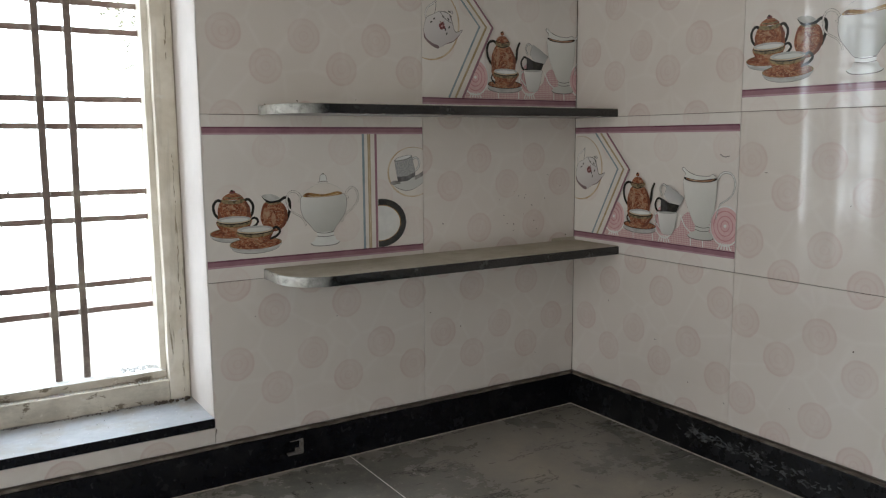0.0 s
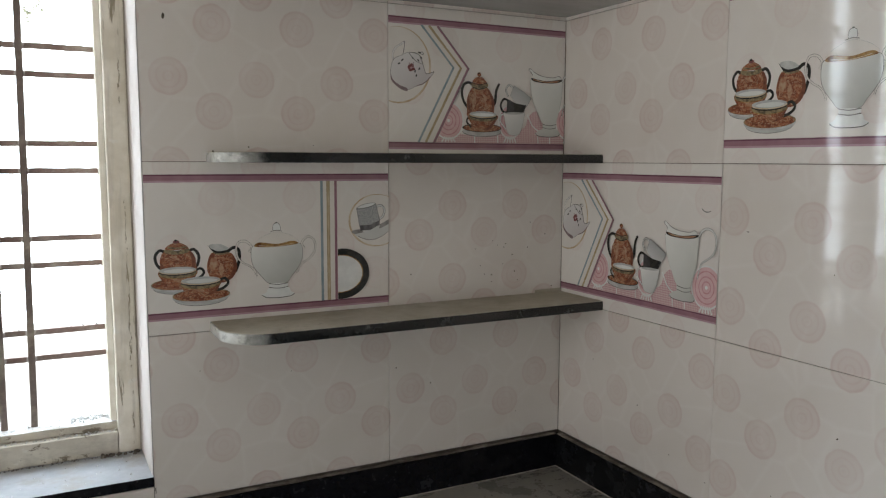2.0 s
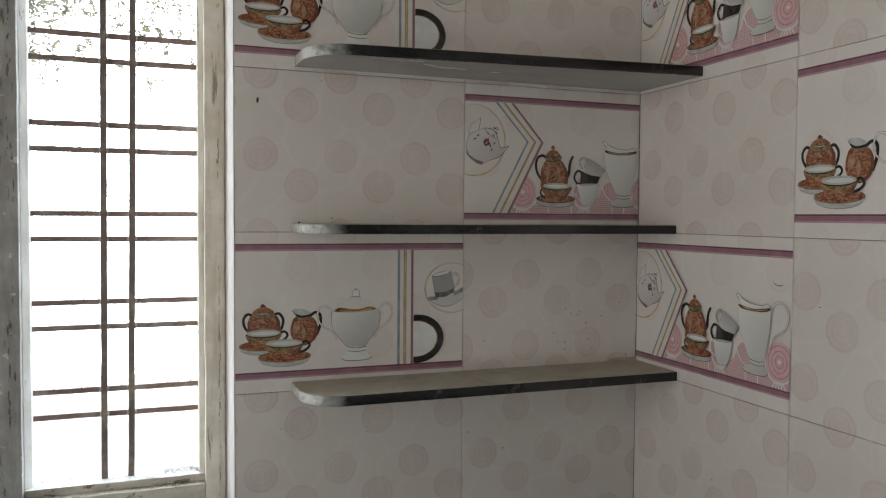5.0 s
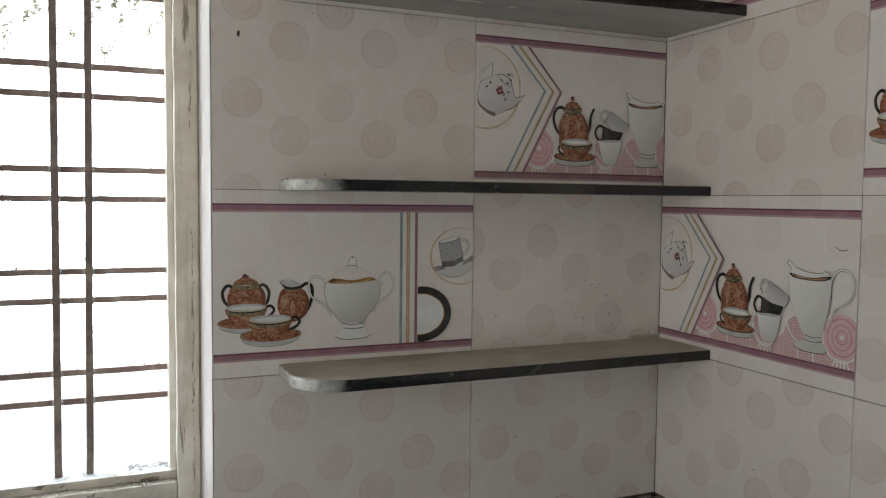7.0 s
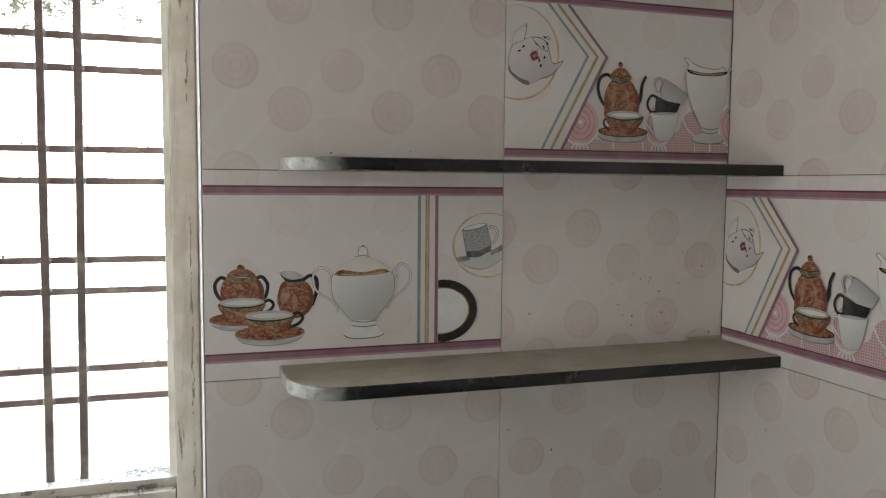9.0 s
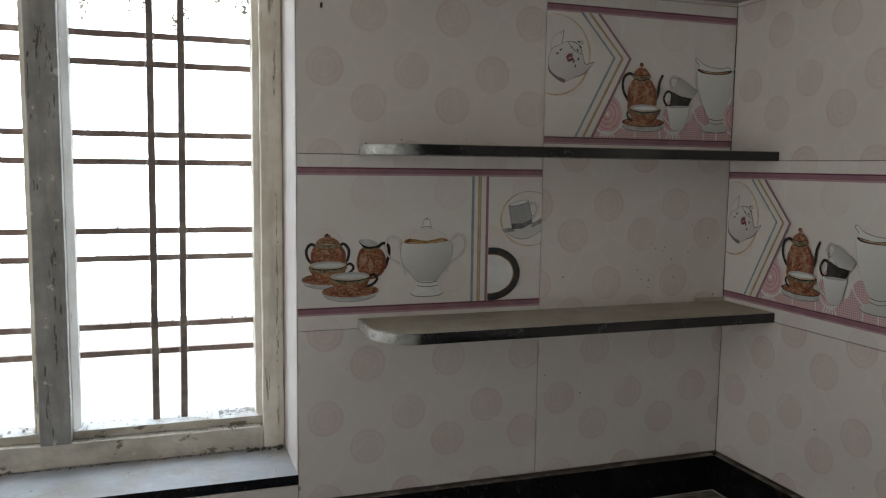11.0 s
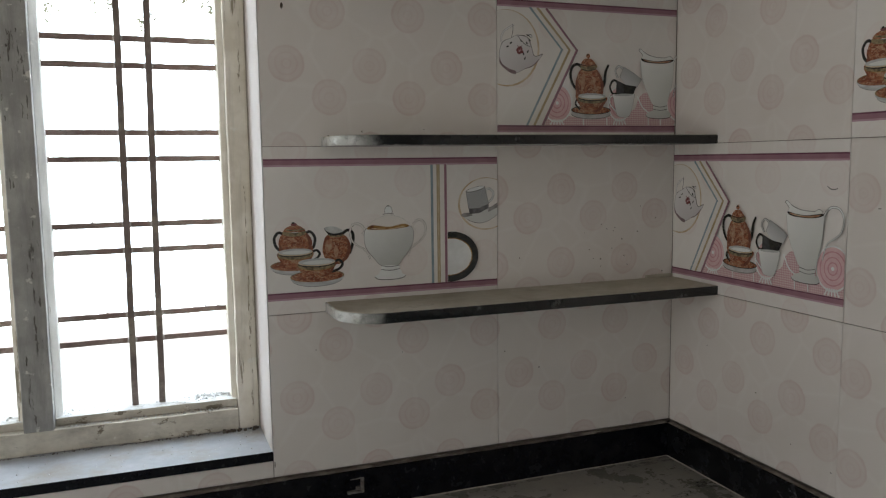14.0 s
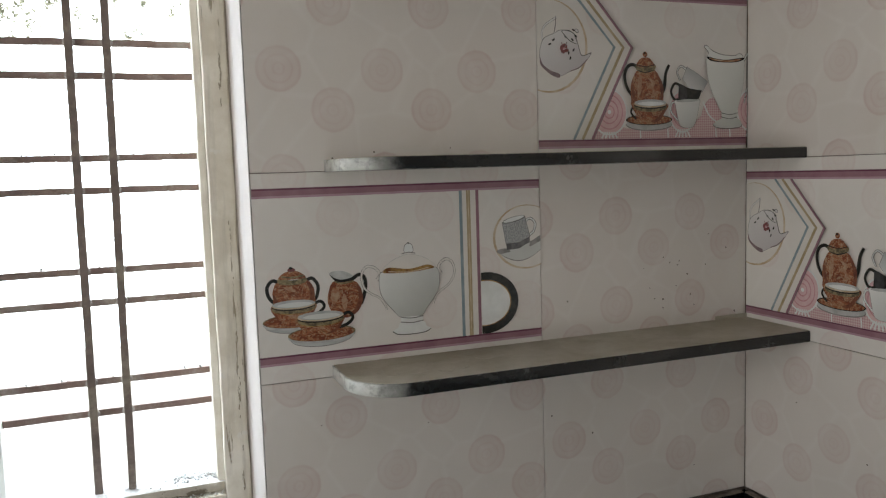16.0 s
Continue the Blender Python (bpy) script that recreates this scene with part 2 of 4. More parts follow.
# ---------------------------------------------------------------- mesh helpers
def link_mesh(name, bm, materials, parent=None, label=""):
    me = bpy.data.meshes.new(name)
    bm.to_mesh(me)
    bm.free()
    for m in materials if isinstance(materials, (list, tuple)) else [materials]:
        me.materials.append(m)
    ob = new(name, me)
    if parent:
        ob.parent = parent
    if label:
        ob["label"] = label
    return ob


def part(name, bm, material, parent, label=""):
    return link_mesh(name, bm, material, parent, label)


def add_box(bm, x0, x1, y0, y1, z0, z1, bevel=0.0, mi=0):
    c = Vector(((x0 + x1) / 2, (y0 + y1) / 2, (z0 + z1) / 2))
    m = Matrix.Translation(c) @ Matrix.Diagonal((x1 - x0, y1 - y0, z1 - z0, 1))
    vs = bmesh.ops.create_cube(bm, size=1, matrix=m)["verts"]
    fs = {f for v in vs for f in v.link_faces}
    for f in fs:
        f.material_index = mi
    if bevel:
        es = {e for v in vs for e in v.link_edges}
        bmesh.ops.bevel(bm, geom=list(es), offset=bevel, segments=2, affect="EDGES", profile=0.6)
    return bm


def box(x0, x1, y0, y1, z0, z1, bevel=0.0):
    return add_box(bmesh.new(), x0, x1, y0, y1, z0, z1, bevel)


def rough_box(x0, x1, y0, y1, z0, z1, step, amount, seed=0.0, bevel=0.002):
    """A box cut along its length and worn by a little noise."""
    bm = box(x0, x1, y0, y1, z0, z1, bevel)
    size = (x1 - x0, y1 - y0, z1 - z0)
    ax = size.index(max(size))
    lo = (x0, y0, z0)[ax]
    nrm = Vector([1.0 if i == ax else 0.0 for i in range(3)])
    k = int(size[ax] / step)
    for i in range(1, k):
        geom = list(bm.verts) + list(bm.edges) + list(bm.faces)
        co = Vector((x0, y0, z0))
        co[ax] = lo + size[ax] * i / k
        bmesh.ops.bisect_plane(bm, geom=geom, plane_co=co, plane_no=nrm)
    for v in bm.verts:
        q = v.co * 22 + Vector((seed, seed * 1.7, 0))
        d = noise.noise_vector(q) * amount + noise.noise_vector(q * 3.1) * amount * 0.5
        d[ax] = 0
        v.co += d
    return bm


def thing(name, label, category, group="", kind=""):
    return tagged(new(name), label, category, group, kind)


# ---------------------------------------------------------------- structure
WALL = 0.23
bm = bmesh.new()
BACK = 0.009   # mortar bed and plaster behind the tile faces
for x0, x1, z0, z1 in ((ROOM_X - WALL, XL, 0, CEIL), (XL, XW, 0, ZS - 0.02), (XL, XW, ZT, CEIL), (XW, WALL, 0, CEIL)):
    add_box(bm, x0, x1, BACK, WALL, z0, z1)
wall_north = tagged(link_mesh("wall_north", bm, GROUT), "wall of cream ring-printed glazed tiles on dark mortar", "wall", kind="structure")
wall_east = tagged(link_mesh("wall_east", box(BACK, WALL, ROOM_Y - WALL, BACK - 0.001, 0, CEIL), GROUT),
                   "tiled wall with printed teaware tiles and pale glossy glaze", "wall", kind="structure")
# unseen wall; its opening is added to hold the fill lamp
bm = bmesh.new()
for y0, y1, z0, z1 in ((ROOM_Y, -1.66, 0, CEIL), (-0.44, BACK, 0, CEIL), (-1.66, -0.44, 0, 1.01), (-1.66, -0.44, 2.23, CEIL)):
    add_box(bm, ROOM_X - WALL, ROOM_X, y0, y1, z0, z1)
tagged(link_mesh("wall_west", bm, PLASTER), "plain white plastered wall, unseen, with an opening for fill light", "wall", kind="structure")
# unseen wall; the doorway is added and lets sun bounce in as fill
bm = bmesh.new()
add_box(bm, ROOM_X - WALL, -1.95, ROOM_Y - WALL, ROOM_Y, 0, CEIL)
add_box(bm, -1.0, BACK, ROOM_Y - WALL, ROOM_Y, 0, CEIL)
add_box(bm, -1.95, -1.0, ROOM_Y - WALL, ROOM_Y, 2.1, CEIL)
tagged(link_mesh("wall_south", bm, PLASTER), "plain white plastered wall, unseen, with an added doorway", "wall", kind="structure")
tagged(link_mesh("floor", box(ROOM_X - WALL, WALL, ROOM_Y - WALL, WALL, -0.1, 0), FLOOR), "grey tiled kitchen floor", "floor", kind="structure")
tagged(link_mesh("ceiling", box(ROOM_X - WALL, WALL, ROOM_Y - WALL, WALL, CEIL, CEIL + 0.15), PLASTER), "plain white plastered ceiling", "ceiling", kind="structure")

# white reveal of the window: jambs and head lining, butted against the tile edges
bm = bmesh.new()
corner = ((XW - 0.0005, 0.0005), (XW - 0.0005, WALL), (XW - 0.0026, WALL), (XW - 0.0026, 0.035), (XW - 0.0020, 0.012), (XW - 0.0012, 0.0005))
rings = [[bm.verts.new((x, y, z)) for x, y in corner] for z in (ZS + 0.001, ZT)]
for i in range(6):
    bm.faces.new((rings[0][i], rings[0][(i + 1) % 6], rings[1][(i + 1) % 6], rings[1][i]))
for ring in rings:
    bm.faces.new(ring)
bmesh.ops.recalc_face_normals(bm, faces=bm.faces)
tagged(link_mesh("trim_reveal", bm, REVEAL), "smooth white painted window reveal", "trim", kind="structure")
bm = bmesh.new()
add_box(bm, XL, XL + 0.006, 0.0005, WALL, ZS + 0.001, ZT)
add_box(bm, XL + 0.007, XW - 0.007, 0.0005, WALL, ZT - 0.008, ZT)
tagged(link_mesh("trim_reveal", bm, REVEAL), "smooth white painted window reveal and head", "trim", kind="structure")

# added fill lamp, set in the unseen opening of the west wall
west_light = new("west_fill_daylight", bpy.data.lights.new("west_fill_daylight", "AREA"))
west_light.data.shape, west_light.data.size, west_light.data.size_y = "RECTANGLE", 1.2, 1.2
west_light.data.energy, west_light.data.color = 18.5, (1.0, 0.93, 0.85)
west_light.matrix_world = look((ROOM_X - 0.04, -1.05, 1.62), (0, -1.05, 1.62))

# yard and sky beyond the window
tagged(link_mesh("ground", box(-300, 300, -300, 300, -0.5, -0.4), GROUND), "pale sunlit concrete yard", "ground", kind="structure")
m, n, l, p = mat("bright_hazy_sky")
em = n.new("ShaderNodeEmission")
em.inputs[0].default_value, em.inputs[1].default_value = (0.82, 0.915, 1.0, 1), 9.6
l.new(em.outputs[0], n["Material Output"].inputs[0])
tagged(link_mesh("backdrop", box(-28, 30, 9.0, 9.1, -0.399, 24), m), "overexposed hazy daylight beyond the window", "backdrop", kind="structure")

# worktop: two slabs of one L, on plain masonry
worktop = thing("worktop", "L-shaped dark green-grey stone worktop, dusty, with a pale joint", "worktop")
JX = -0.600
part("slab", rough_box(JX + 0.0012, -0.0002, -2.6, -0.0002, ZC - 0.03, ZC, 0.3, 0.0002, bevel=0.001), COUNTER, worktop)
part("slab", rough_box(ROOM_X + 0.3, JX - 0.0012, -0.62, -0.0002, ZC - 0.03, ZC, 0.3, 0.0002, bevel=0.001), COUNTER, worktop)
part("joint", box(JX - 0.0011, JX + 0.0011, -0.62, -0.012, ZC - 0.02, ZC - 0.0002), PLASTER, worktop, "white cement joint")
bm = bmesh.new()
add_box(bm, -0.55, -0.0002, -2.55, -0.0002, 0.0, ZC - 0.031)
add_box(bm, ROOM_X + 0.3, -0.551, -0.57, -0.0002, 0.0, ZC - 0.031)
part("support", bm, PLASTER, worktop, "plain plastered masonry base")

# skirting of black granite, with a broken socket hole in it
SK = 0.014
bm = bmesh.new()
HX0, HX1, HZ0, HZ1 = -0.737, -0.700, 0.902, 0.930
add_box(bm, ROOM_X + 0.3, HX0, -SK, -0.0003, ZC + 0.001, 0.945)
add_box(bm, HX1, -SK - 0.001, -SK, -0.0003, ZC + 0.001, 0.945)
add_box(bm, HX0, HX1, -SK, -0.0003, ZC + 0.001, HZ0)
add_box(bm, HX0, HX1, -SK, -0.0003, HZ1, 0.945)
sk1 = tagged(link_mesh("baseboard", bm, BLACK), "black polished granite upstand with a broken hole", "baseboard", kind="structure")
# black backing paints the shade inside the hole
part("hole_backing", rough_box(HX0, HX1, -0.006, -0.0004, HZ0, HZ1, 0.005, 0.0018), BLACK, sk1, "broken hole, its shade put into a black backing")
for x0, x1, z0, z1, seed in ((HX1 - 0.0045, HX1 + 0.0008, HZ0 - 0.001, HZ1 + 0.001, 41), (HX0 + 0.006, HX1 - 0.0048, HZ0 - 0.001, HZ0 + 0.0035, 43), (HX0 + 0.012, HX1 - 0.0048, HZ1 - 0.0022, HZ1 + 0.001, 47)):
    part("hole_rim", rough_box(x0, x1, -SK - 0.0006, -0.0062, z0, z1, 0.004, 0.0012, seed, 0.0006), CHIP, sk1, "chipped pale rim of the hole")
part("hole_rubble", rough_box(HX1 - 0.014, HX1 - 0.002, -0.011, -0.005, HZ0 + 0.001, HZ0 + 0.009, 0.004, 0.0025, 8, 0.001), CHIP, sk1, "broken plaster in the hole")
sk2 = tagged(link_mesh("baseboard", box(-SK, -0.0003, -2.6, -0.0004, ZC + 0.001, 0.945, 0.0008), SMEAR),
             "black granite upstand smeared with cement", "baseboard", kind="structure")
part("mortar_bead", rough_box(ROOM_X + 0.3, -SK, -SK + 0.001, -0.0005, 0.9452, 0.9485, 0.03, 0.0010, 3), BEAD, sk1, "dusty cement bead")
part("mortar_bead", rough_box(-SK + 0.001, -0.0005, -2.6, -SK, 0.9452, 0.9485, 0.03, 0.0010, 5), BEAD, sk2, "dusty cement bead")
part("base_joint", rough_box(ROOM_X + 0.3, -SK - 0.002, -SK - 0.0015, -SK, ZC, ZC + 0.0018, 0.05, 0.0004, 7, 0.0003), DUST, sk1)
part("base_joint", rough_box(-SK - 0.0015, -SK, -2.6, -SK - 0.001, ZC, ZC + 0.0018, 0.05, 0.0004, 9, 0.0003), DUST, sk2)

# window: sill, frame with rebate, mullion, grille of welded bars
window = tagged(new("window_1"), "two-light window with weathered cream frame and iron grille", "window", kind="structure")
bm = box(XL, XW + 0.0, -0.002, DEPTH + 0.05, ZS - 0.018, ZS, 0.0015)
for f in bm.faces:
    f.material_index = 1 if f.normal.z > 0.7 else 0
sill = part("window_sill", bm, [BLACK, SILL_TOP], window, "black stone sill with dusty grey top")
Y0, Y1, Y2 = DEPTH, DEPTH + 0.019, DEPTH + 0.074     # front face, rebate, back
XR = XW - 0.0030
MX0, MX1 = -1.284, -1.234                             # mullion face
XLL = XL + 0.0065
RZ = 1.043                                            # top of the bottom rail
part("stile", rough_box(-0.907, XR - 0.0022, Y0, Y2, ZS + 0.001, ZT - 0.008, 0.03, 0.0012, 1), FRAME, window)
# filler strip whose brown tone also carries the gap's shadow line
part("gap_filler", rough_box(XR - 0.0020, XR, Y0 + 0.0004, Y2, ZS + 0.001, ZT - 0.008, 0.03, 0.0006, 31, 0.0005), FILLER, window, "crumbling filler, browned for the gap's shadow line")
part("stile", rough_box(XLL, XLL + 0.04, Y0, Y2, ZS + 0.001, ZT - 0.008, 0.03, 0.0012, 2), FRAME, window)
part("mullion", rough_box(MX0, MX1, Y0 - 0.004, Y2, RZ + 0.0005, ZT - 0.055, 0.03, 0.0008, 3), MULL, window, "stained mullion, darkened grey for backlight")
part("bottom_rail", rough_box(XLL + 0.041, -0.908, Y0, Y2, ZS + 0.001, RZ, 0.03, 0.0014, 4), RAIL, window)
part("top_rail", rough_box(XLL + 0.041, -0.908, Y0, Y2, ZT - 0.054, ZT - 0.008, 0.03, 0.0012, 5), FRAME, window)
# old chips and stains in the paint of the stile beside the reveal
rs = random.Random(21)
bm = bmesh.new()
for k in range(64):
    z = rs.uniform(1.02, 2.13) if k % 3 == 0 else rs.choice((1.055, 1.19, 1.235, 1.43, 1.69, 1.72, 2.03)) + rs.gauss(0, 0.03)
    x = XR - 0.0125 + rs.gauss(0, 0.0014)
    m = Matrix.Translation((x, Y0 - 0.0004, z)) @ Matrix.Diagonal((rs.uniform(0.0003, 0.0010), 0.0010, rs.uniform(0.002, 0.009), 1))
    for w in bmesh.ops.create_icosphere(bm, subdivisions=2, radius=1, matrix=m)["verts"]:
        d = noise.noise_vector(w.co * 300) * 0.0012
        w.co += Vector((d.x, 0, d.z))
part("paint_stain", bm, STAIN, window, "dark olive stains in chipped paint")
bm = bmesh.new()
for k in range(50):
    x, z = rs.uniform(MX0 + 0.004, MX1 - 0.004), rs.uniform(RZ + 0.02, ZT - 0.08)
    m = Matrix.Translation((x, Y0 - 0.0043, z)) @ Matrix.Diagonal((rs.uniform(0.0005, 0.0016), 0.0010, rs.uniform(0.003, 0.016), 1))
    for w in bmesh.ops.create_icosphere(bm, subdivisions=2, radius=1, matrix=m)["verts"]:
        d = noise.noise_vector(w.co * 260) * 0.0024
        w.co += Vector((d.x, 0, d.z))
part("paint_stain", bm, MULL_STAIN, window, "dark drips on the grey mullion")
LIGHTS = ((MX1, -0.907), (XLL + 0.04, MX0))
for i, (a, b) in enumerate(LIGHTS):
    # splayed putty fillets: the face turns towards the opening; left ones painted paler for skylight
    for x0, x1, side, seed in ((b - 0.011, b - 0.0005, -1, 6 + i), (a + 0.0005, a + 0.012, 1, 8 + i)):
        strip = rough_box(x0, x1, Y1, Y2, RZ + 0.016, ZT - 0.066, 0.03, 0.0006, seed, 0.001)
        for v in strip.verts:
            f = (v.co.x - x0) / (x1 - x0)
            if v.co.y < (Y1 + Y2) / 2:
                v.co.y += 0.018 * f if side > 0 else 0.006 * (1 - f)
        part("rebate_strip", strip, PUTTY_SKYLIT if side > 0 else FRAME, window, "weathered putty fillet")
    ledge = rough_box(a + 0.0005, b - 0.0005, Y1, Y2, RZ + 0.0005, RZ + 0.0155, 0.03, 0.0008, 10 + i, 0.001)
    ledge.normal_update()
    for f in ledge.faces:
        f.material_index = 1 if f.normal.z > 0.6 else 0
    part("rebate_strip", ledge, [RAIL, CRUMB], window)
    part("rebate_strip", rough_box(a + 0.0005, b - 0.0005, Y1, Y2, ZT - 0.0655, ZT - 0.0545, 0.03, 0.0006, 12 + i, 0.001), FRAME, window)



def grille(a, b, mid, seed):
    """Two upright rods with six pairs of crossbars welded behind them."""
    yb = DEPTH + 0.058
    g0, g1 = RZ + 0.0156, ZT - 0.066
    rods = [lambda z, d=d, lean=lean: mid + d + lean * (z - g0) / (g1 - g0) for d, lean in ((-0.0200, 0.0062), (0.0295, 0.0108))]
    for k, rod in enumerate(rods):
        bm = rough_box(-0.0060, 0.0060, yb - 0.0115, yb - 0.0005, g0, g1, 0.04, 0.0008, seed + k, 0.002)
        for v in bm.verts:
            v.co.x += rod(v.co.z)
        part("upright_bar", bm, IRON_OLIVE, window, "olive-brown painted iron bar")
    for k in range(6):
        for dz in (0.0, 0.0495):
            z = 1.1852 + 0.1735 * k + dz
            part("crossbar", rough_box(a + 0.0112, b - 0.0112, yb, yb + 0.009, z - 0.0052, z + 0.0052, 0.02, 0.0007, seed + 7 * k + dz, 0.001), IRON, window)
            bm = bmesh.new()
            for x in (rods[0](z), rods[1](z)):
                for s in (-1, 1):
                    bmesh.ops.create_icosphere(bm, subdivisions=1, radius=0.0035, matrix=Matrix.Translation((x + s * 0.0062, yb - 0.001, z)) @ Matrix.Diagonal((1, 1, 1.6, 1)))
            part("weld", bm, WELD, window, "pale chalky weld")


grille(MX1, -0.907, -1.076, 20)
grille(XLL + 0.04, MX0, (XLL + 0.04 + MX0) / 2, 60)


# ---------------------------------------------------------------- shelves
def outline(depth, x_end, radius, inset=0.0, flare=0.0):
    e, d, r = x_end + inset, depth - inset, radius
    pts = [(e, -0.0004), (-0.0005, -0.0004), (-0.0005, -d - flare), (e + r, -d)]
    for i in range(1, 16):
        a = radians(90 * i / 16)
        pts.append((e + r - r * math.sin(a), -d + r * (1 - math.cos(a))))
    pts.append((e, -d + r))
    return pts


def shelf(label, zb, zt, depth, x_end, radius, flare=0.0):
    """A stone slab built into the corner, its free front corner rounded and painted pale for gleam and grinding, its
    top under dust.
    """
    root = tagged(new("wall_shelf"), label, "shelf", "corner wall shelves")
    pts = outline(depth, x_end, radius, 0.0, flare)
    bm = bmesh.new()
    low = [bm.verts.new((x, y, zb)) for x, y in pts]
    top = [bm.verts.new((x, y, zt)) for x, y in pts]
    k = len(pts)
    bm.faces.new(low).material_index = 1
    bm.faces.new(top).material_index = 0
    for i in range(k):
        bm.faces.new((low[i], low[(i + 1) % k], top[(i + 1) % k], top[i])).material_index = 0
    bmesh.ops.recalc_face_normals(bm, faces=bm.faces)
    es = [e for e in bm.edges if abs(e.verts[0].co.z - e.verts[1].co.z) < 1e-6 and max(v.co.y for v in e.verts) < -0.001 and min(v.co.x for v in e.verts) < -0.01]
    bmesh.ops.bevel(bm, geom=es, offset=0.0014, segments=2, affect="EDGES", profile=0.5)
    bm.normal_update()
    for f in bm.faces:
        f.smooth = abs(f.normal.z) < 0.5
    part("slab", bm, [SHELF_EDGE, SHELF_UNDER], root)
    bm = bmesh.new()
    pts = outline(depth, x_end, radius, 0.0022, flare)
    low = [bm.verts.new((x, y, zt + 0.0001)) for x, y in pts]
    film = bm.faces.new(low)
    film.normal_update()
    if film.normal.z < 0:
        film.normal_flip()
    ext = bmesh.ops.extrude_face_region(bm, geom=[film])
    for g in ext["geom"]:
        if isinstance(g, bmesh.types.BMVert):
            g.co.z += 0.0006
    part("dust_film", bm, SHELF_TOP, root, "beige dust film")
    chips = bmesh.new()
    rc = random.Random(int(zb * 1000))
    for k in range(70):
        t = rc.random() ** 1.3
        x = x_end + radius + t * (-x_end - radius - 0.01)
        y = -depth - flare * (1 - (x / (x_end + radius)))
        low = rc.random() < 0.75
        m = pose(x, y + 0.0006, zb + 0.0006 if low else zt - 0.0008) @ Matrix.Diagonal((rc.uniform(0.0006, 0.0042), 0.0007, rc.uniform(0.0003, 0.0009), 1))
        for w in bmesh.ops.create_icosphere(chips, subdivisions=1, radius=1, matrix=m)["verts"]:
            w.co += noise.noise_vector(w.co * 500) * 0.0004
    tagged(part("edge_chips", chips, CHIPPED, root), "pale chips along the arris", kind="stuff")
    return root


low_shelf = shelf("dark stone corner shelf with dusty beige top", 1.249, 1.267, 0.148, -0.760, 0.075)
shelf("dark stone corner shelf at eye level", 1.549, 1.566, 0.136, -0.759, 0.075)
shelf("dark stone corner shelf with sawn grey underside", 1.857, 1.876, 0.147, -0.754, 0.085, 0.063)
smear = bmesh.new()
rng = random.Random(6)
for x0, y0, turn, length in ((-0.655, -0.108, 20, 0.030), (-0.630, -0.118, -35, 0.022), (-0.690, -0.100, 50, 0.026), (-0.545, -0.072, -12, 0.034), (-0.520, -0.066, 8, 0.020), (-0.600, -0.112, 5, 0.040), (-0.705, -0.075, 70, 0.020)):
    for k in range(14):
        f = k / 13 - 0.5
        m = pose(x0, y0, 1.2678, 0, 0, turn + 50 * f) @ pose(f * length, 0.02 * f * f * length / 0.03, 0)
        m = m @ Matrix.Diagonal((rng.uniform(0.0025, 0.0045), rng.uniform(0.0012, 0.0032), rng.uniform(0.0003, 0.0006), 1))
        bmesh.ops.create_icosphere(smear, subdivisions=1, radius=1, matrix=m)
tagged(part("dust_smear", smear, SMEARED, low_shelf), "pale wiped ridges in the dust", kind="stuff")
# added strip in shelf-top colour in place of a notch in the tile
part("notch_strip", rough_box(-0.069, -0.001, -0.004, -0.0006, 1.2676, 1.2745, 0.01, 0.0006, 4, 0.0005), SHELF_TOP, wall_north, "brown strip standing for the notch in the tile above the shelf")

# ---------------------------------------------------------------- tiles
GAP = 0.0005


def tile_mesh(w, h):
    return box(GAP, w - GAP, 0.0, 0.0085, GAP, h - GAP, 0.0006)


def mesh_of(bm, material, name="tile"):
    me = bpy.data.meshes.new(name)
    bm.to_mesh(me)
    bm.free()
    me.materials.append(material)
    return me


TILES = {}
LAID = random.Random(17)


def tile(wall, m, w, h, material, name="tile", turned=False):
    if turned:
        m = m @ pose(w, 0, h, 0, 180, 0)
    key = (round(w, 4), round(h, 4), material.name)
    if key not in TILES:
        TILES[key] = mesh_of(tile_mesh(w, h), material)
    ob = new(name, TILES[key])
    ob.parent = wall
    # hand-set: each tile leans a little out of the wall's plane
    lean = LAID.uniform(-0.16, 0.16), LAID.uniform(-0.16, 0.16)
    ob.matrix_world = m @ pose(w / 2, 0, h / 2, lean[0], 0, lean[1]) @ pose(-w / 2, 0, -h / 2)
    return ob


def north(x, z):
    return pose(x, 0, z)


def east(y, z):
    return pose(0, y, z, 0, 0, -90)


XC = -0.414
decor_a, decor_b = [], []
for r in range(5):
    z = Z0 + TH * r
    a = tile(wall_north, north(XW, z), TW, TH, DECOR if r in (1, 3) else TILE, "printed_tile" if r in (1, 3) else "tile")
    b = tile(wall_north, north(XC, z), -XC - 0.0004, TH, DECOR if r in (2, 4) else TILE, "printed_tile" if r in (2, 4) else "tile", r in (1, 3))
    if r in (1, 3):
        decor_a.append(a)
    if r in (2, 4):
        decor_b.append(b)
    for c in range(3):
        pr = (c % 2 == 0 and r in (1, 3)) or (c % 2 == 1 and r in (2, 4))
        ob = tile(wall_east, east(-0.0004 - TW * c, z), TW, TH, DECOR if pr else TILE, "printed_tile" if pr else "tile", c == 1 and not pr)
        if pr:
            (decor_b if c % 2 == 0 else decor_a).append(ob)
for k in range(2):
    tile(wall_north, north(XW - TW * (k + 1), Z0), TW, ZS - 0.0185 - Z0, TILE)


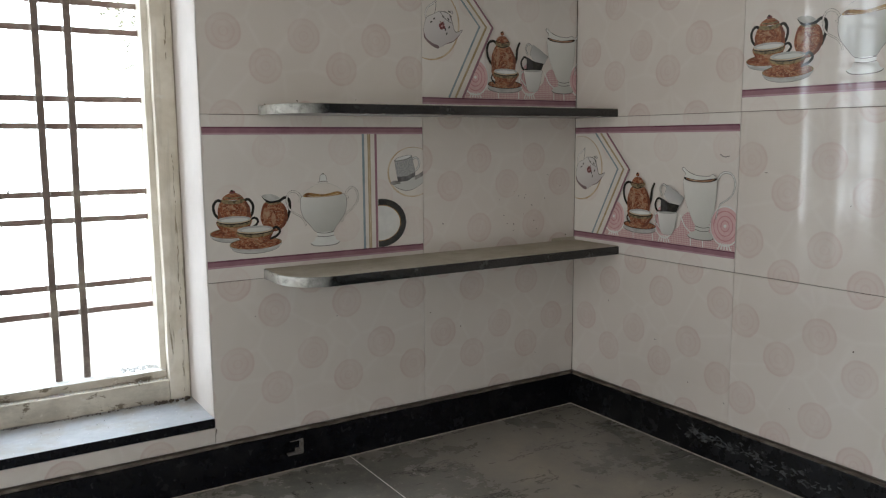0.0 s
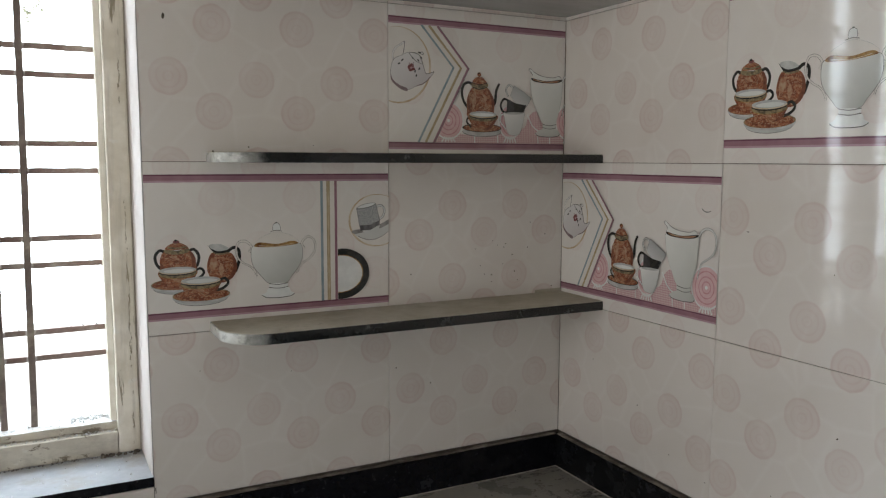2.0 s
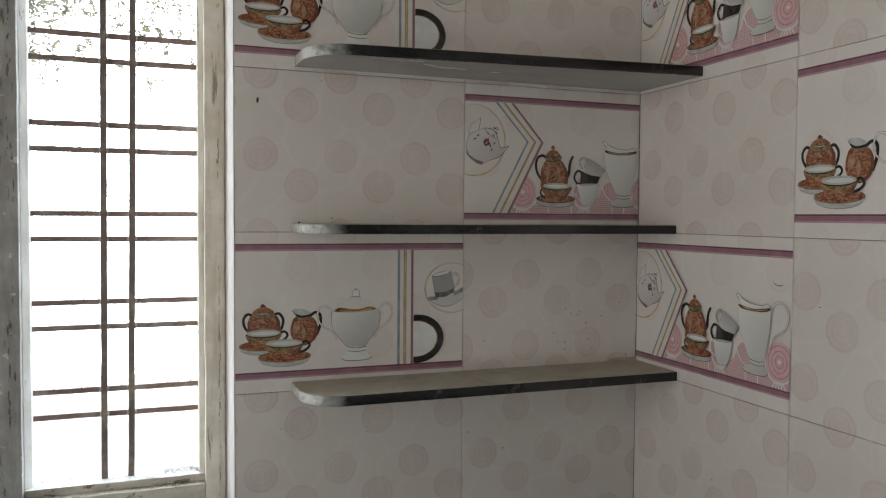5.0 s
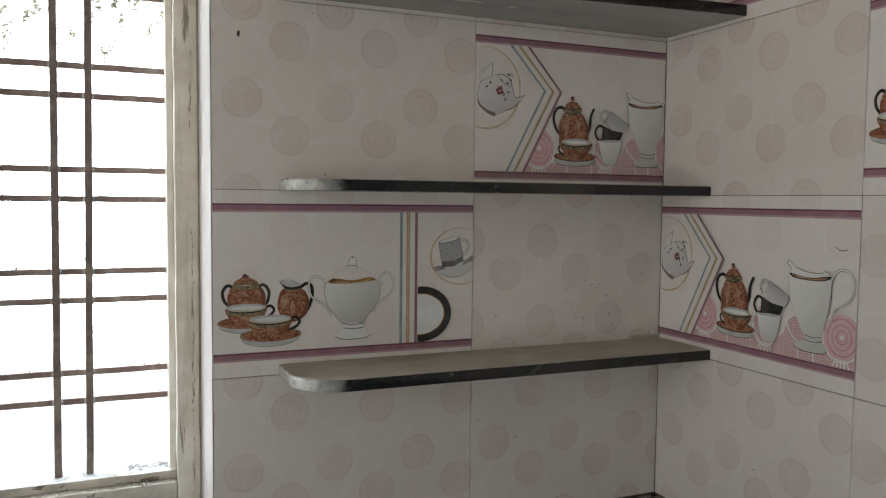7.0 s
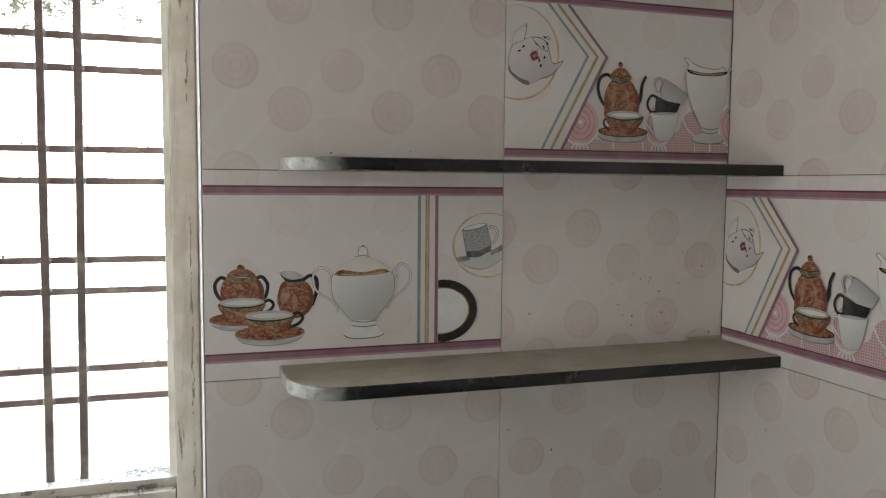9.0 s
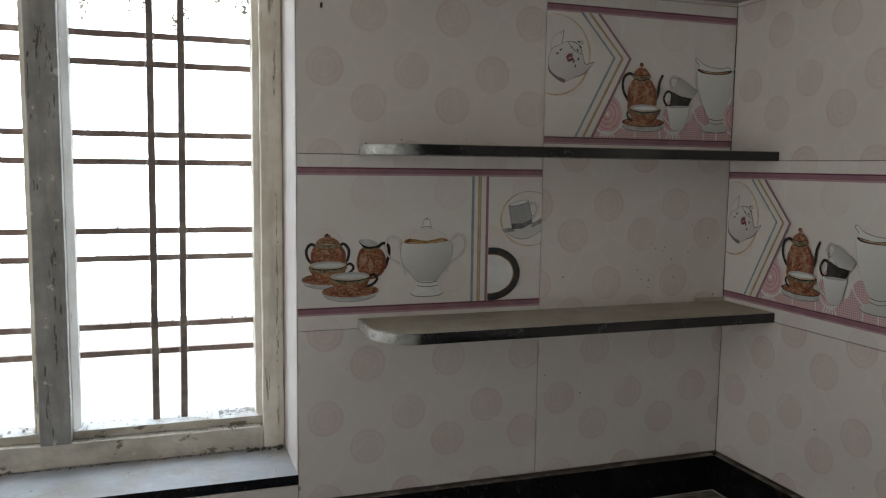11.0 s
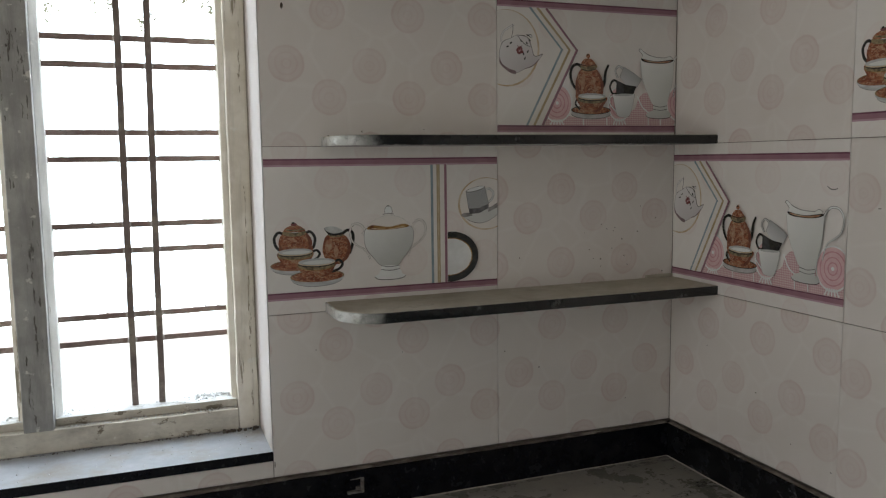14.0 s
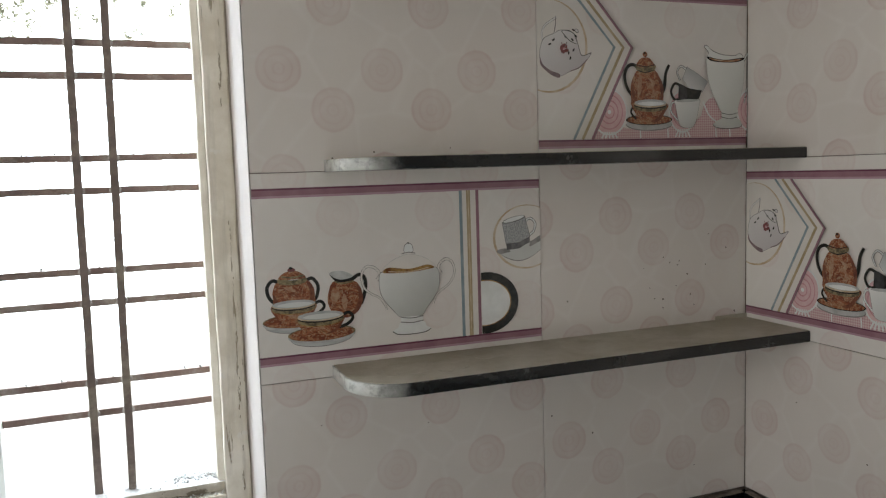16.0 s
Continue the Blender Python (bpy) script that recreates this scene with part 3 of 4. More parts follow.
# ---------------------------------------------------------------- printed pictures on the tiles
def print_material(name, a, b=None, scale=60.0, lo=0.4, hi=0.6, stretch=None):
    """A printed colour under the glaze, with a fine second tone."""
    m, n, l, p = mat(name)
    b = b or tuple(0.86 * x for x in a)
    f = noise_fac(n, l, scale, 4, 0.6, stretch)
    l.new(mix(n, l, ramp(n, l, f, [(lo, 0.0), (hi, 1.0)]), a, b), p.inputs["Base Color"])
    glaze(n, l, p)
    return m


def swirl_noise(n, l, scale, twist, coords):
    t = node(n, "TexNoise", scale=scale, detail=2.5, rough=0.5)
    t.inputs["Distortion"].default_value = twist
    l.new(coords, t.inputs["Vector"])
    return t.outputs["Fac"]


def swirl_material():
    """Red-brown marbling: broad tan swirls, fine dark and pale lines between them."""
    m, n, l, p = mat("orange_swirl_print")
    tc = n.new("ShaderNodeTexCoord")
    mp = n.new("ShaderNodeMapping")
    mp.inputs["Scale"].default_value = (1.0, 1.0, 1.35)
    l.new(tc.outputs["Object"], mp.inputs[0])
    f1 = calc(n, l, "MULTIPLY_ADD", calc(n, l, "SINE", calc(n, l, "MULTIPLY", swirl_noise(n, l, 30.0, 1.0, mp.outputs[0]), 30.0)), 0.5, 0.5)
    f2 = calc(n, l, "MULTIPLY_ADD", calc(n, l, "SINE", calc(n, l, "MULTIPLY", swirl_noise(n, l, 60.0, 1.6, mp.outputs[0]), 34.0)), 0.5, 0.5)
    base = n.new("ShaderNodeValToRGB")
    e = base.color_ramp.elements
    e[0].position, e[0].color = 0.0, (0.20, 0.062, 0.034, 1)
    e[1].position, e[1].color = 0.30, (0.285, 0.095, 0.048, 1)
    for pos, col in ((0.80, (0.32, 0.118, 0.060, 1)), (0.98, (0.37, 0.185, 0.10, 1))):
        e.new(pos).color = col
    l.new(f1, base.inputs[0])
    dark = ramp(n, l, f2, [(0.0, 0.6), (0.06, 0.25), (0.13, 0.0)])
    col = mix(n, l, dark, base.outputs[0], (0.075, 0.034, 0.026))
    pale = ramp(n, l, f2, [(0.90, 0.0), (0.98, 0.6)])
    col = mix(n, l, pale, col, (0.50, 0.38, 0.25))
    l.new(col, p.inputs["Base Color"])
    glaze(n, l, p)
    return m


def china_material(name, light, shade, u0, u1, v0, v1):
    """White china as printed: light on one side, grey towards the other and the foot."""
    m, n, l, p = mat(name)
    tc = n.new("ShaderNodeTexCoord")
    sx = n.new("ShaderNodeSeparateXYZ")
    l.new(tc.outputs["Object"], sx.inputs[0])

    def span(sock, a, b):
        r = n.new("ShaderNodeMapRange")
        l.new(sock, r.inputs[0])
        r.inputs[1].default_value, r.inputs[2].default_value = a, b
        return r.outputs[0]
    f = calc(n, l, "ADD", calc(n, l, "MULTIPLY", span(sx.outputs[0], u0, u1), 0.45), calc(n, l, "MULTIPLY", span(sx.outputs[2], v1, v0), 0.55))
    f = calc(n, l, "MULTIPLY_ADD", noise_fac(n, l, 18, 3), 0.25, calc(n, l, "ADD", f, -0.12))
    l.new(mix(n, l, f, light, shade), p.inputs["Base Color"])
    glaze(n, l, p)
    return m


def gingham_material():
    m, n, l, p = mat("pink_gingham_print")
    tc = n.new("ShaderNodeTexCoord")
    sx = n.new("ShaderNodeSeparateXYZ")
    l.new(tc.outputs["Object"], sx.inputs[0])
    a = calc(n, l, "GREATER_THAN", calc(n, l, "FLOORED_MODULO", sx.outputs[0], 0.0042), 0.0021)
    b = calc(n, l, "GREATER_THAN", calc(n, l, "FLOORED_MODULO", sx.outputs[2], 0.0042), 0.0021)
    s = calc(n, l, "MULTIPLY", calc(n, l, "ADD", a, b), 0.5)
    l.new(mix(n, l, s, (0.70, 0.57, 0.565), (0.53, 0.30, 0.325)), p.inputs["Base Color"])
    glaze(n, l, p)
    return m


SWIRL = swirl_material()
GING = gingham_material()
UMBER = print_material("umber_shade_print", (0.12, 0.045, 0.030), (0.24, 0.092, 0.055), 150, 0.35, 0.65)
GLINT = print_material("tan_glint_print", (0.46, 0.31, 0.20), (0.33, 0.14, 0.08), 170, 0.35, 0.65)
INK = print_material("green_black_print", (0.016, 0.018, 0.018), (0.034, 0.034, 0.030), 120)
BANDP = print_material("dark_gold_rim_print", (0.10, 0.085, 0.055), (0.32, 0.25, 0.14), 160)
CUPW = print_material("white_china_print", (0.81, 0.83, 0.82), (0.72, 0.74, 0.73), 25)
INNER = print_material("cup_inside_print", (0.52, 0.54, 0.53), (0.42, 0.44, 0.43), 30)
SAUCER = print_material("saucer_china_print", (0.58, 0.59, 0.58), (0.42, 0.43, 0.42), 45)
URN = china_material("urn_china_print", (0.80, 0.81, 0.79), (0.34, 0.36, 0.34), 0.18, 0.275, 0.06, 0.15)
JUG = china_material("jug_china_print", (0.84, 0.85, 0.83), (0.50, 0.52, 0.49), 0.32, 0.41, 0.06, 0.19)
CUPSHADE = china_material("cup_china_print", (0.84, 0.85, 0.84), (0.47, 0.49, 0.48), 0.262, 0.312, 0.05, 0.105)
POTW = china_material("rose_pot_china_print", (0.76, 0.75, 0.74), (0.52, 0.49, 0.50), 0.0, 0.08, 0.14, 0.21)
GREYCUP = china_material("grey_cup_print", (0.66, 0.67, 0.67), (0.22, 0.23, 0.24), 0.28, 0.325, 0.16, 0.12)
TINCUP = print_material("speckled_cup_print", (0.47, 0.48, 0.48), (0.25, 0.255, 0.265), 420, 0.40, 0.62)
GREYBAND = print_material("grey_band_print", (0.10, 0.10, 0.105), (0.19, 0.19, 0.195), 70)
LINE = print_material("grey_outline_print", (0.10, 0.10, 0.10), (0.20, 0.20, 0.195), 80)
GOLD = print_material("gold_print", (0.42, 0.27, 0.10), (0.16, 0.07, 0.03), 90)
PALEGOLD = print_material("pale_gold_print", (0.50, 0.38, 0.25), (0.64, 0.54, 0.41), 40)
BLUE = print_material("pale_blue_print", (0.22, 0.30, 0.335), (0.30, 0.37, 0.40), 50)
YELLOW = print_material("pale_yellow_print", (0.36, 0.285, 0.165), (0.45, 0.37, 0.24), 50)
MAUVE = print_material("mauve_print", (0.285, 0.150, 0.190), (0.325, 0.18, 0.22), 30)
MAUVE_DARK = print_material("dark_mauve_print", (0.14, 0.055, 0.085), (0.18, 0.075, 0.105), 30)
MAUVE_PALE = print_material("pale_mauve_print", (0.43, 0.27, 0.32), (0.48, 0.32, 0.37), 30)
PINK = print_material("pink_print", (0.66, 0.44, 0.455), (0.70, 0.50, 0.51), 60)
PINK_DARK = print_material("deep_pink_print", (0.54, 0.27, 0.30), (0.60, 0.33, 0.36), 60)
ROSE = print_material("dark_rose_print", (0.26, 0.10, 0.10), (0.16, 0.06, 0.06), 140)
SOFT = print_material("soft_grey_outline_print", (0.22, 0.215, 0.205), (0.34, 0.33, 0.32), 60)
PEWTER = print_material("pewter_mauve_print", (0.27, 0.20, 0.21), (0.20, 0.15, 0.16), 60)
PEWTERCUP = print_material("charcoal_sheen_print", (0.060, 0.062, 0.066), (0.030, 0.031, 0.034), 50)
CREAM = print_material("cream_print", (0.76, 0.73, 0.69), (0.72, 0.69, 0.65), 20)


def smooth(pts, closed=True, k=6):
    out, c = [], len(pts)
    for i in range(c if closed else c - 1):
        p = [Vector(pts[(i + j) % c] if closed else pts[min(max(i + j, 0), c - 1)]) for j in (-1, 0, 1, 2)]
        for s in range(k):
            t = s / k
            out.append(0.5 * (2 * p[1] + (p[2] - p[0]) * t + (2 * p[0] - 5 * p[1] + 4 * p[2] - p[3]) * t * t + (3 * p[1] - p[0] - 3 * p[2] + p[3]) * t ** 3))
    if not closed:
        out.append(Vector(pts[-1]))
    return out


class Picture:
    """One printed picture: thin flat shapes in millimetres on a tile, each laid over the one before."""
    depth = 0.0

    def __init__(self, name):
        self.name, self.bm, self.mats = name, bmesh.new(), []

    def face(self, pts, material):
        if material not in self.mats:
            self.mats.append(material)
        Picture.depth += 0.000022
        y = -0.00012 - Picture.depth
        bm = bmesh.new()
        vs = [bm.verts.new((p[0] / 1000, y, p[1] / 1000)) for p in pts]
        es = [bm.edges.new((vs[i], vs[(i + 1) % len(vs)])) for i in range(len(vs))]
        bmesh.ops.triangle_fill(bm, use_beauty=True, edges=es)
        for f in bm.faces:
            if f.normal.y > 0:
                f.normal_flip()
            f.material_index = self.mats.index(material)
        me = bpy.data.meshes.new("scrap")
        bm.to_mesh(me)
        bm.free()
        self.bm.from_mesh(me)
        bpy.data.meshes.remove(me)
        return self

    def blob(self, material, *pts):
        return self.face(smooth(pts), material)

    def poly(self, material, *pts):
        return self.face(pts, material)

    def oval(self, material, u, v, ru, rv, turn=0.0):
        a = radians(turn)
        pts = []
        for i in range(36):
            t = 2 * math.pi * i / 36
            x, z = ru * math.cos(t), rv * math.sin(t)
            pts.append((u + x * math.cos(a) - z * math.sin(a), v + x * math.sin(a) + z * math.cos(a)))
        return self.face(pts, material)

    def stroke(self, material, width, *pts, taper=1.0, bend=True):
        line = smooth(pts, False) if bend else [Vector(p) for p in pts]
        left, right = [], []
        for i, p in enumerate(line):
            d = (line[min(i + 1, len(line) - 1)] - line[max(i - 1, 0)]).normalized()
            w = width / 2 * (1 + (taper - 1) * i / (len(line) - 1))
            if not bend and 0 < i < len(line) - 1:
                w /= max(0.4, abs(d.dot((line[i + 1] - p).normalized())))
            side = Vector((-d.y, d.x)) * w
            left.append(p + side)
            right.append(p - side)
        return self.face(left + right[::-1], material)

    def cut(self, co, no):
        """Cut away what lies beyond a line, in millimetres."""
        geom = list(self.bm.verts) + list(self.bm.edges) + list(self.bm.faces)
        bmesh.ops.bisect_plane(self.bm, geom=geom, plane_co=(co[0] / 1000, 0, co[1] / 1000), plane_no=(no[0], 0, no[1]), clear_outer=True)
        return self

    def done(self):
        me = bpy.data.meshes.new(self.name)
        self.bm.to_mesh(me)
        self.bm.free()
        for m in self.mats:
            me.materials.append(m)
        return self.name, me


def bands(width):
    pics = []
    for v in (265, 26):
        q = Picture("mauve_band")
        q.poly(MAUVE, (0.8, v), (width, v), (width, v + 13), (0.8, v + 13))
        q.poly(MAUVE_DARK, (0.8, v + 10.6), (width, v + 10.6), (width, v + 13.2), (0.8, v + 13.2))
        q.poly(MAUVE_PALE, (0.8, v - 0.6), (width, v - 0.6), (width, v + 2.6), (0.8, v + 2.6))
        pics.append(q.done())
    return pics


def cup_on_saucer(q, u, v, s, tilt_back=1.0):
    """A swirl-printed cup on its saucer; u, v at the rim's middle, s the rim's half width."""
    q.oval(SOFT, u + 0.03 * s, v - 0.92 * s, 1.36 * s, 0.40 * s)
    q.oval(INNER, u + 0.03 * s, v - 0.90 * s, 1.36 * s, 0.385 * s)
    q.oval(SAUCER, u + 0.03 * s, v - 0.83 * s, 1.46 * s, 0.335 * s)
    q.oval(BANDP, u + 0.03 * s, v - 0.745 * s, 1.46 * s, 0.325 * s)
    q.oval(SWIRL, u + 0.03 * s, v - 0.76 * s, 1.40 * s, 0.30 * s)
    q.stroke(INK, 0.14 * s, (u + 0.85 * s, v - 0.10 * s), (u + 1.2 * s, v + 0.06 * s), (u + 1.40 * s, v - 0.16 * s), (u + 1.2 * s, v - 0.42 * s), (u + 0.78 * s, v - 0.56 * s))
    q.blob(SWIRL, (u - 0.99 * s, v - 0.02 * s), (u, v + 0.02 * s), (u + 0.99 * s, v - 0.04 * s), (u + 0.93 * s, v - 0.38 * s), (u + 0.66 * s, v - 0.70 * s), (u + 0.1 * s, v - 0.82 * s), (u - 0.5 * s, v - 0.76 * s), (u - 0.88 * s, v - 0.45 * s))
    q.blob(UMBER, (u + 0.98 * s, v - 0.08 * s), (u + 0.92 * s, v - 0.40 * s), (u + 0.64 * s, v - 0.71 * s), (u + 0.2 * s, v - 0.80 * s), (u + 0.62 * s, v - 0.58 * s), (u + 0.84 * s, v - 0.3 * s))
    q.blob(GLINT, (u - 0.5 * s, v - 0.35 * s), (u - 0.1 * s, v - 0.40 * s), (u + 0.2 * s, v - 0.58 * s), (u - 0.2 * s, v - 0.52 * s))
    q.oval(GOLD, u, v - 0.20 * s, 0.985 * s, 0.25 * s)
    q.oval(BANDP, u, v - 0.15 * s, 1.0 * s, 0.26 * s)
    q.oval(INK, u, v - 0.05 * s, 1.0 * s, 0.225 * s)
    q.oval(PALEGOLD, u, v - 0.005 * s, 1.0 * s, 0.205 * s)
    q.oval(INNER, u, v + 0.03 * s, 0.97 * s, 0.18 * s)
    q.oval(URN, u + 0.05 * s, v - 0.01 * s, 0.80 * s, 0.11 * s)


def pictures_a():
    pics = bands(449.2)
    q = Picture("stripe_print")
    q.poly(CREAM, (310, 39), (345, 39), (345, 265), (310, 265))
    q.poly(BLUE, (311.5, 39), (316.5, 39), (316.5, 265), (311.5, 265))
    q.poly(YELLOW, (323.5, 39), (330, 39), (330, 265), (323.5, 265))
    q.poly(PALEGOLD, (326, 39), (327.5, 39), (327.5, 265), (326, 265))
    q.poly(MAUVE, (339, 39), (344, 39), (344, 265), (339, 265))
    pics.append(q.done())
    # lidded sugar bowl
    q = Picture("sugar_bowl_print")
    q.stroke(INK, 5, (32, 145), (23, 148), (15.5, 138), (18, 124), (27, 114))
    q.stroke(INK, 5, (71, 145), (80, 148), (88, 137), (86, 122), (80, 114))
    q.blob(SWIRL, (33, 146), (70, 146), (80, 138), (83, 126), (78, 108), (30, 108), (23, 125), (25, 138))
    q.blob(UMBER, (72, 144), (80, 138), (83, 126), (79, 110), (70, 109), (77, 124))
    q.blob(UMBER, (23, 126), (30, 110), (44, 109), (33, 114), (26, 126))
    q.blob(GLINT, (38, 138), (50, 136), (56, 130), (46, 132))
    q.blob(BANDP, (32, 150), (52, 147), (71, 150), (70, 143), (52, 140), (33, 143))
    q.blob(SWIRL, (34, 149), (69, 149), (66, 156), (53, 161), (38, 157))
    q.stroke(BANDP, 2.6, (36, 153), (52, 151), (68, 153))
    q.oval(ROSE, 51, 162, 5.5, 3)
    q.oval(INK, 50, 164.5, 2.5, 1.8)
    pics.append(q.done())
    # cream jug
    q = Picture("creamer_print")
    q.stroke(INK, 5.5, (138, 141), (149, 148), (158, 142), (158, 124), (151, 104))
    q.blob(SWIRL, (112, 141), (140, 140), (151, 129), (154, 112), (147, 95), (130, 86), (111, 92), (102, 108), (103, 125))
    q.blob(UMBER, (146, 133), (151, 128), (154, 112), (147, 96), (131, 87), (142, 100), (148, 116))
    q.blob(GLINT, (108, 128), (120, 126), (116, 112), (108, 108))
    q.blob(GLINT, (126, 122), (131, 110), (126, 98), (122, 110))
    q.blob(INK, (104, 154), (111, 147), (124, 143), (142, 146), (142, 141), (122, 138.5), (112, 142.5))
    q.stroke(BANDP, 2.2, (112, 141), (124, 137), (141, 139))
    q.blob(SAUCER, (106, 153.5), (118, 156), (131, 153), (140, 146), (124, 142.5), (113, 146))
    pics.append(q.done())
    q = Picture("cup_print")
    cup_on_saucer(q, 52, 112, 31.5)
    pics.append(q.done())
    q = Picture("cup_print")
    cup_on_saucer(q, 90, 92, 34)
    pics.append(q.done())
    # covered urn with two scroll handles
    q = Picture("urn_print")
    for pts in (((176, 138), (181, 144), (178, 152), (170, 158), (160, 158), (154, 150), (153, 140), (157, 127), (167, 118), (179, 111), (187, 101), (190, 92)),
                ((279, 140), (274, 148), (277, 156), (286, 162), (295, 158), (300, 147), (298, 134), (289, 122), (278, 115), (269, 107), (264, 95))):
        q.stroke(LINE, 4.8, *pts, taper=0.6)
        q.stroke(CREAM, 3.7, *pts, taper=0.5)
    q.blob(SAUCER, (189.7, 150), (196.5, 162.8), (219, 172.2), (236, 172.2), (257.5, 163.8), (264.3, 151))
    q.blob(CREAM, (190, 150), (197, 162.5), (219, 171.8), (236, 171.8), (257, 163.5), (264, 151))
    q.blob(SOFT, (220.4, 176), (220, 184), (222.5, 188.6), (227, 189.6), (231.5, 188.6), (234, 184), (233.6, 176))
    q.blob(CUPW, (221.2, 176), (220.9, 184), (223, 187.8), (227, 188.8), (231, 187.8), (233.1, 184), (232.8, 176))
    q.oval(LINE, 227, 190, 2.0, 1.1)
    q.stroke(SOFT, 1.3, (215.5, 174), (227, 176), (237.5, 174))
    q.stroke(CREAM, 1.0, (216, 172.6), (227, 174.4), (237, 172.6))
    q.blob(SOFT, (186, 150.4), (227, 146), (268, 151.4), (276, 134), (271, 111.5), (254, 89.5), (243, 78), (213, 78), (199, 90.5), (183, 111.5), (179, 134))
    q.blob(URN, (187, 150), (227, 146), (267, 151), (275, 134), (270, 112), (253, 90), (243, 79), (213, 79), (200, 91), (184, 112), (180, 134))
    q.blob(GOLD, (185.5, 148), (195, 155), (227, 151), (256, 155.5), (267, 150.5), (250, 147.5), (227, 145.6), (203, 146))
    q.stroke(PALEGOLD, 1.2, (194, 149), (227, 146.5), (258, 151))
    q.poly(CUPW, (211, 79), (247, 78), (246, 68), (212, 69))
    q.blob(CUPW, (213, 71), (246, 70), (252, 62), (259, 57), (246, 53), (228, 52), (209, 53), (198, 58), (206, 63))
    q.stroke(LINE, 1.3, (211, 78.5), (229, 76), (247, 78))
    q.stroke(LINE, 1.3, (211, 71.5), (229, 69), (247, 71))
    q.stroke(LINE, 1.4, (198, 58), (207, 53), (228, 51.5), (250, 53), (259, 57.5))
    pics.append(q.done())
    # dark-rimmed plate, cut off by the stripe
    q = Picture("plate_print")
    q.oval(INK, 352, 88, 56, 48.5)
    q.oval(GOLD, 350, 88, 45.5, 36.5)
    q.oval(CUPW, 350, 88, 43.5, 35)
    q.cut((344.2, 0), (-1, 0))
    pics.append(q.done())
    # mug on a tilted saucer in a gilt ring
    q = Picture("mug_print")
    q.oval(PALEGOLD, 424, 188, 58, 51)
    q.oval(CREAM, 425.5, 188.5, 55.5, 49)
    q.stroke(LINE, 4.2, (420, 211), (431, 217), (440, 209), (437, 196), (427, 189))
    q.stroke(CUPW, 2.4, (420, 211), (431, 217), (440, 209), (437, 196), (427, 189))
    q.blob(SOFT, (376, 168), (397, 173), (430, 180), (455, 191), (456, 173), (434, 156), (411, 150), (389, 156))
    q.blob(URN, (377.5, 166), (397, 171), (430, 178), (455, 187), (455, 173), (434, 157), (411, 151.5), (390, 157))
    q.blob(SOFT, (372, 168), (381, 171.5), (391, 170.5), (396, 166), (388, 164.5), (378, 163))
    q.blob(SOFT, (431, 178), (440, 182), (452, 186), (453, 182), (440, 176), (430, 172))
    q.poly(GREYBAND, (388, 181), (410, 181), (430, 190), (430.5, 180), (411, 170), (390, 169))
    q.poly(LINE, (382, 212.5), (422.3, 221.6), (431, 188), (411.5, 179.2), (388, 178.2))
    q.poly(TINCUP, (383, 212), (421.5, 221), (430, 188), (411, 180), (388.5, 179))
    q.oval(LINE, 402.5, 216.6, 20, 4.2, 12)
    q.oval(CUPW, 402.5, 216.9, 18.6, 3.2, 12)
    q.cut((449.2, 0), (1, 0))
    pics.append(q.done())
    return pics


